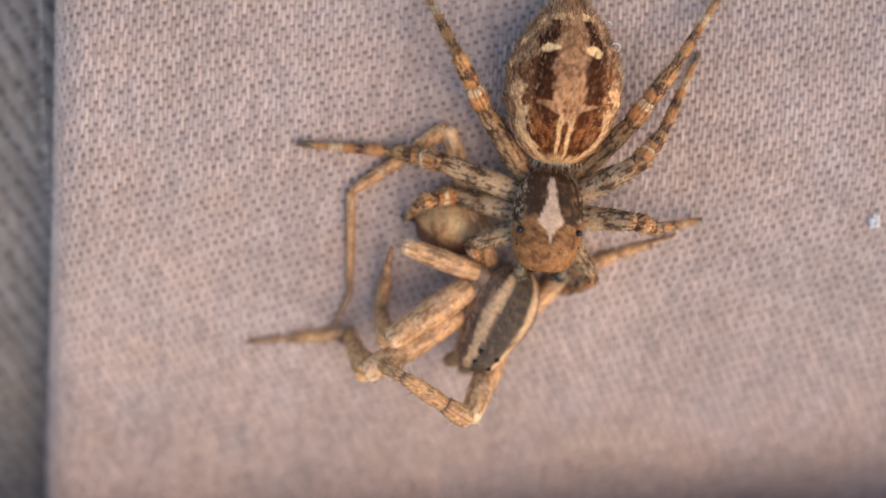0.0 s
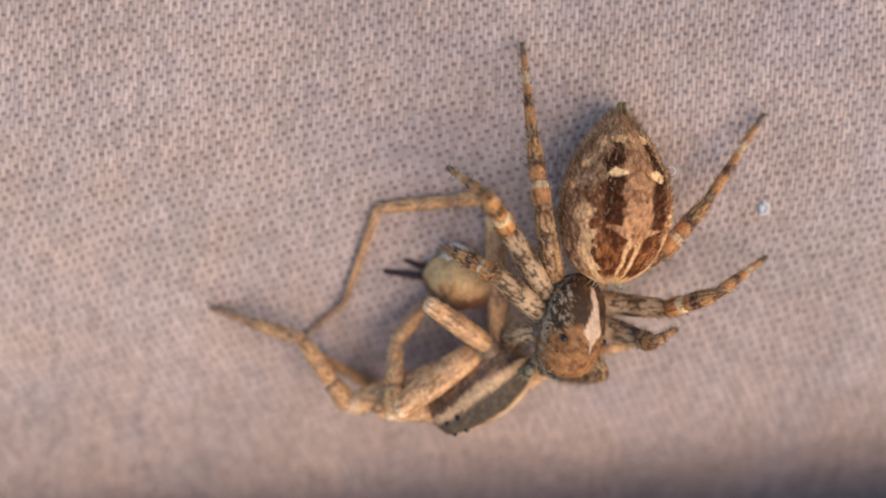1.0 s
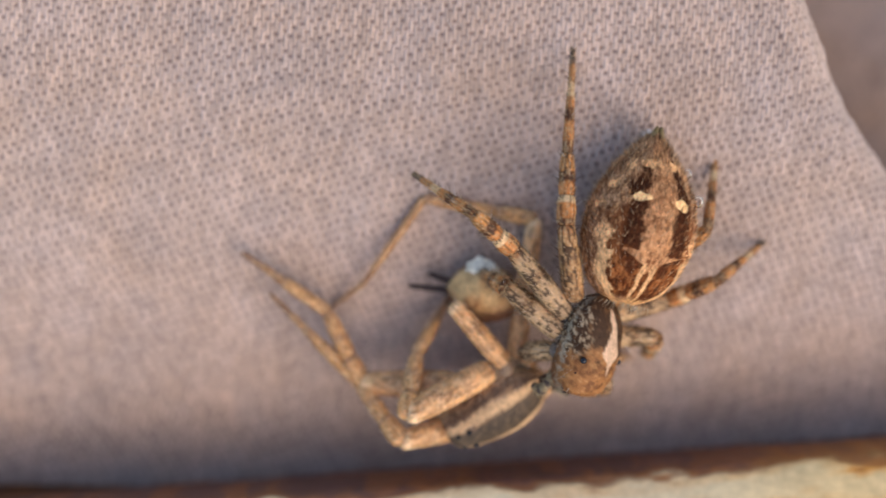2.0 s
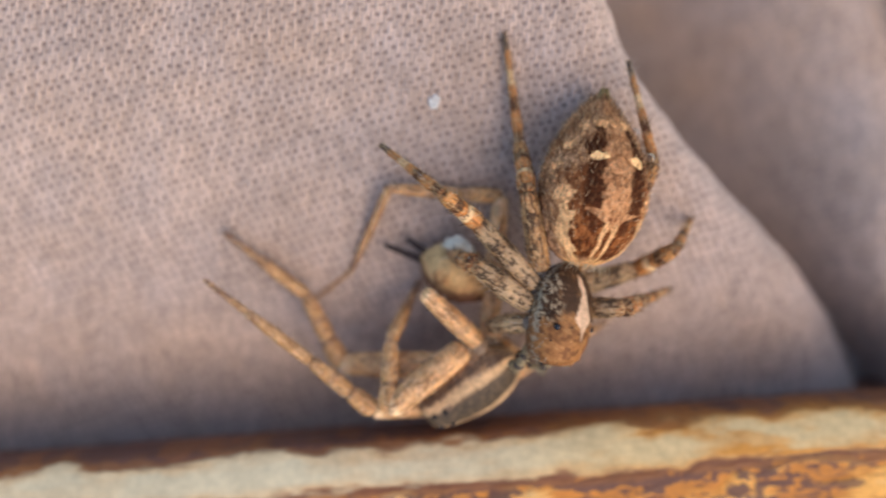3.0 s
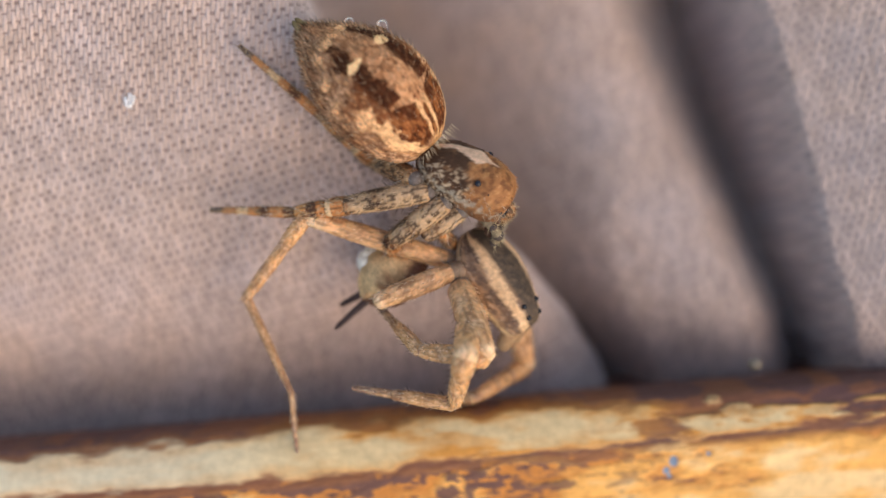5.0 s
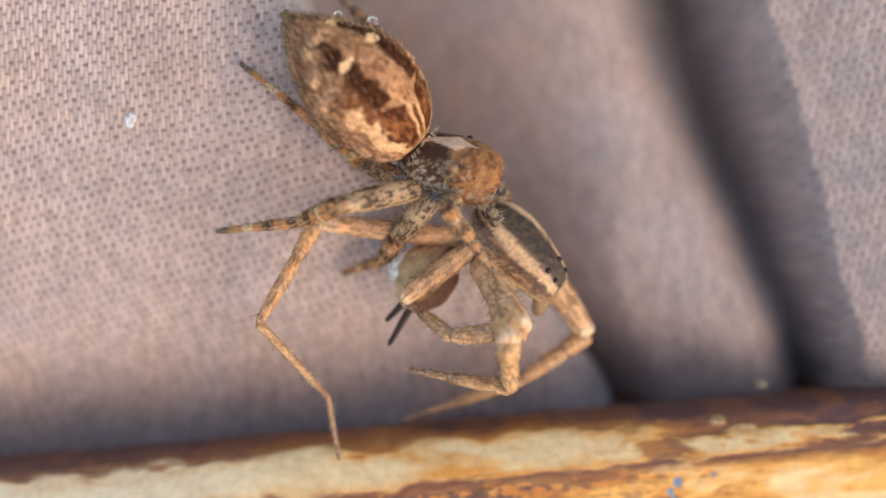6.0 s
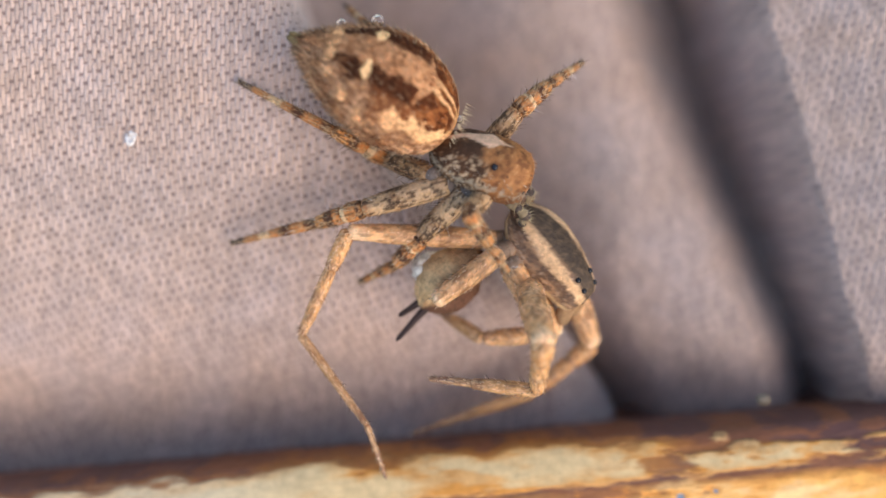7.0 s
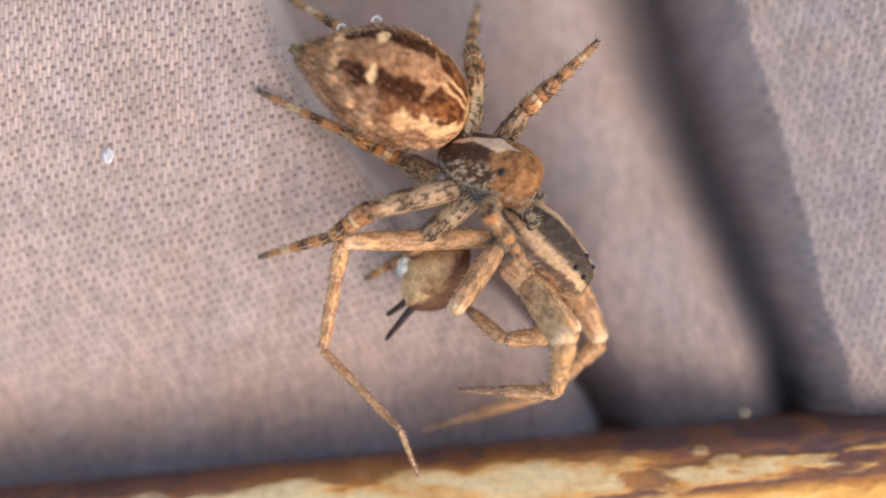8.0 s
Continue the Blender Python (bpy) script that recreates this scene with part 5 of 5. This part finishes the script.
    step(prey_a, 7.0, 7.08, (0.9,-1.35,-0.6), (4.29,-4.24,-2.38), (6.42,-2.31,-4.86), (6.6,1.25,-4.3), (6.62,3.14,-5.24))
    step(prey_a, 7.42, 7.55, (0.9,-1.35,-0.6), (3.91,-4.57,-2.5), (6.14,-2.37,-4.64), (6.03,1.07,-3.58), (5.96,3.02,-4.4))
    step(prey_a, 7.95, 8.0, (0.9,-1.35,-0.6), (4.36,-4.44,-1.84), (6.01,-2.27,-4.48), (6.48,1.14,-3.4), (6.46,2.86,-4.64))
    step(prey_b, 0, 0.05, (1.3,-1,-0.2), (3.94,-0.55,-0.58))
    step(prey_b, 0.42, 0.62, (1.3,-1,-0.2), (3.83,-0.49,-0.98))
    step(prey_b, 0.8, 1.03, (1.3,-1,-0.2), (3.85,-0.15,-0.5))
    step(prey_b, 2.3, 2.55, (1.3,-1,-0.2), (3.7,-0.48,-1.31))
    step(prey_b, 2.95, 3.27, (1.3,-1,-0.2), (3.87,-0.36,-0.72))
    step(prey_b, 3.42, 4.13, (1.3,-1,-0.2), (3.98,-1.08,0.13))
    step(prey_b, 4.3, 4.72, (1.3,-1,-0.2), (3.7,-1.37,-1.39))
    step(prey_b, 5.75, 6.85, (1.3,-1,-0.2), (3.72,-1.23,-1.37))
    step(prey_b, 7.0, 7.08, (1.3,-1,-0.2), (3.72,-0.91,-1.39))
    step(prey_b, 7.42, 7.55, (1.3,-1,-0.2), (3.7,-1.07,-1.43))
    step(prey_b, 7.95, 8.0, (1.3,-1,-0.2), (3.96,-0.6,-0.4))
    step(prey_c, 0, 0.05, (1.35,-0.45,-0.2), (2.85,2.37,-0.06), (2.77,1.93,-2.41), (4,-0.24,-1.27))
    step(prey_c, 0.42, 0.62, (1.35,-0.45,-0.2), (2.28,2.61,-0.25), (2.6,1.78,-2.47), (4.03,-0.36,-1.51))
    step(prey_c, 0.8, 1.03, (1.35,-0.45,-0.2), (1.54,2.68,0.42), (2.47,1.58,-1.5), (2.96,-0.99,-2.36))
    step(prey_c, 2.3, 2.55, (1.35,-0.45,-0.2), (2.1,2.52,0.73), (2.42,1.47,-1.4), (2.58,-0.38,-3.43))
    step(prey_c, 2.95, 3.27, (1.35,-0.45,-0.2), (1.5,2.6,0.76), (2.44,1.52,-1.17), (2.34,-0.12,-3.37))
    step(prey_c, 3.42, 4.13, (1.35,-0.45,-0.2), (1.68,2.23,1.52), (2.89,0.96,-0.12), (3.77,-0.75,-2.08))
    step(prey_c, 4.3, 4.72, (1.35,-0.45,-0.2), (3.25,1.54,1.43), (3.55,0.63,-0.77), (2.71,-1.18,-2.67))
    step(prey_c, 5.75, 6.85, (1.35,-0.45,-0.2), (2.94,1.73,1.51), (3.84,0.58,-0.39), (3.1,-1.21,-2.35))
    step(prey_c, 7.0, 7.08, (1.35,-0.45,-0.2), (0.44,2.38,-1.4), (2.06,1.2,-2.73), (2.03,-0.9,-4.5))
    step(prey_c, 7.42, 7.55, (1.35,-0.45,-0.2), (2.9,1.61,1.69), (3.63,0.18,-0.09), (3.35,-1.34,-2.37))
    step(prey_c, 7.95, 8.0, (1.35,-0.45,-0.2), (1.07,2.73,-0.39), (2.86,1.28,-1.04), (2.24,-0.97,-2.5))
    step(prey_d, 0, 0.05, (1.1,0.45,-0.35), (2.94,3.65,-0.14), (3.19,3.12,-2.8), (5.76,5.22,-3.92))
    step(prey_d, 0.42, 0.62, (1.1,0.45,-0.35), (2.19,3.79,-1.52), (4.86,3.42,-1.18), (6.09,4.97,-4.07))
    step(prey_d, 0.8, 1.03, (1.1,0.45,-0.35), (1.63,4.05,-1.03), (4.04,4.15,-2.28), (5.82,6.37,-4.31))
    step(prey_d, 2.3, 2.55, (1.1,0.45,-0.35), (2.24,3.64,-1.82), (4.41,3.5,-3.45), (7.24,4.97,-4.89))
    step(prey_d, 2.95, 3.27, (1.1,0.45,-0.35), (1.74,3.6,-2.18), (3.94,3.49,-3.78), (6.88,4.76,-5.19))
    step(prey_d, 3.42, 4.13, (1.1,0.45,-0.35), (4.14,2.56,-0.25), (5.96,0.63,-0.83), (8.53,-0.17,-3.07))
    step(prey_d, 4.3, 4.72, (1.1,0.45,-0.35), (4.17,1.13,1.59), (3.52,2.53,-0.65), (4.78,0.81,-3.42))
    step(prey_d, 5.75, 6.85, (1.1,0.45,-0.35), (3.86,1.65,1.8), (3.4,3.08,-0.46), (4.35,0.7,-2.85))
    step(prey_d, 7.0, 7.08, (1.1,0.45,-0.35), (3.68,1.66,2), (3.21,3.11,-0.24), (4.67,1.08,-2.69))
    step(prey_d, 7.42, 7.55, (1.1,0.45,-0.35), (3.63,1.28,2.22), (3.8,2.95,0.09), (4.29,0.93,-2.73))
    step(prey_d, 7.95, 8.0, (1.1,0.45,-0.35), (3.43,2.17,1.95), (3.17,3.49,-0.41), (3.99,1.65,-3.27))
    step(prey_e, 0, 0.05, (-0.8,0.7,-0.5), (-0.28,3.14,1.5), (2.39,2.95,1.18), (3.47,3.53,-3.04))
    step(prey_e, 0.42, 0.62, (-0.8,0.7,-0.5), (0.3,3.36,0.91), (2.98,3.1,1.11), (3.73,3.45,-3.21))
    step(prey_e, 0.8, 1.03, (-0.8,0.7,-0.5), (1.39,3,-0.09), (0.34,3.24,-2.57), (4.56,4.42,-2.17))
    step(prey_e, 2.3, 2.55, (-0.8,0.7,-0.5), (0.84,3.26,0.51), (2.52,3.84,-1.52), (5.82,5.07,-4.15))
    step(prey_e, 2.95, 3.27, (-0.8,0.7,-0.5), (1.15,3.19,-0.02), (3.23,4.21,-1.39), (6.89,5.79,-3.25))
    step(prey_e, 3.42, 4.13, (-0.8,0.7,-0.5), (-1.76,-0.83,-3.14), (-1.87,1.05,-5.07), (0.65,-0.27,-1.7))
    step(prey_e, 4.3, 4.72, (-0.8,0.7,-0.5), (-1.38,3.27,-2.31), (1.3,3.11,-2.05), (0.6,3.03,-6.39))
    step(prey_e, 5.75, 6.85, (-0.8,0.7,-0.5), (-0.66,3.86,-0.98), (1.38,3.63,-2.73), (4.18,2.22,-5.83))
    step(prey_e, 7.0, 7.08, (-0.8,0.7,-0.5), (-0.94,3.62,-1.81), (0.83,3.96,-3.81), (4.15,2.85,-6.48))
    step(prey_e, 7.42, 7.55, (-0.8,0.7,-0.5), (-1.41,3.56,-1.8), (0.45,3.83,-3.73), (2.44,3.16,-7.6))
    step(prey_e, 7.95, 8.0, (-0.8,0.7,-0.5), (-0.07,3.74,-1.17), (1.63,3.9,-3.25), (4.12,2.31,-6.52))
    step(prey_g, 0, 0.05, (-0.95,-0.6,-0.5), (-1.4,-2.5,-0.08), (-2.48,-3.91,0.24), (-3.65,-5.44,0.79))
    step(prey_g, 0.42, 0.62, (-0.95,-0.6,-0.5), (-1.3,-2.56,-0.3), (-1.94,-3.71,0.92), (-3.8,-4.37,0.57))
    step(prey_g, 0.8, 1.03, (-0.95,-0.6,-0.5), (-0.8,-2.56,-0.16), (-0.82,-4.21,0.58), (-2.24,-5.27,-0.33))
    step(prey_g, 2.3, 2.55, (-0.95,-0.6,-0.5), (-0.88,-2.53,-1.02), (-0.63,-4.17,-0.32), (-2.1,-4.87,-1.47))
    step(prey_g, 2.95, 3.27, (-0.95,-0.6,-0.5), (-1.31,-2.5,-1.01), (-0.83,-4.1,-0.32), (-1.97,-5.22,-1.52))
    step(prey_g, 3.42, 4.13, (-0.95,-0.6,-0.5), (-0.61,-0.93,-2.44), (-0.25,-0.05,-0.91), (-0.5,0.42,-2.84))
    step(prey_g, 4.3, 4.72, (-0.95,-0.6,-0.5), (-1.14,-0.31,-2.47), (-0.74,0.25,-0.8), (-1.46,1.13,-2.45))
    step(prey_g, 5.75, 6.85, (-0.95,-0.6,-0.5), (-1.52,-0.23,-2.38), (-0.57,0.43,-1.01), (-1.65,1.22,-2.5))
    step(prey_g, 7.0, 7.08, (-0.95,-0.6,-0.5), (-1.57,-0.3,-2.38), (-0.65,0.33,-0.96), (-1.72,1.04,-2.5))
    step(prey_g, 7.42, 7.55, (-0.95,-0.6,-0.5), (-0.74,0.42,-2.2), (-0.32,0.41,-0.45), (-1.22,1.28,-2.01))
    step(prey_g, 7.95, 8.0, (-0.95,-0.6,-0.5), (-1.68,0.2,-2.18), (-0.73,0.9,-0.82), (-1.9,1.43,-2.36))
    key_everything()


motions()
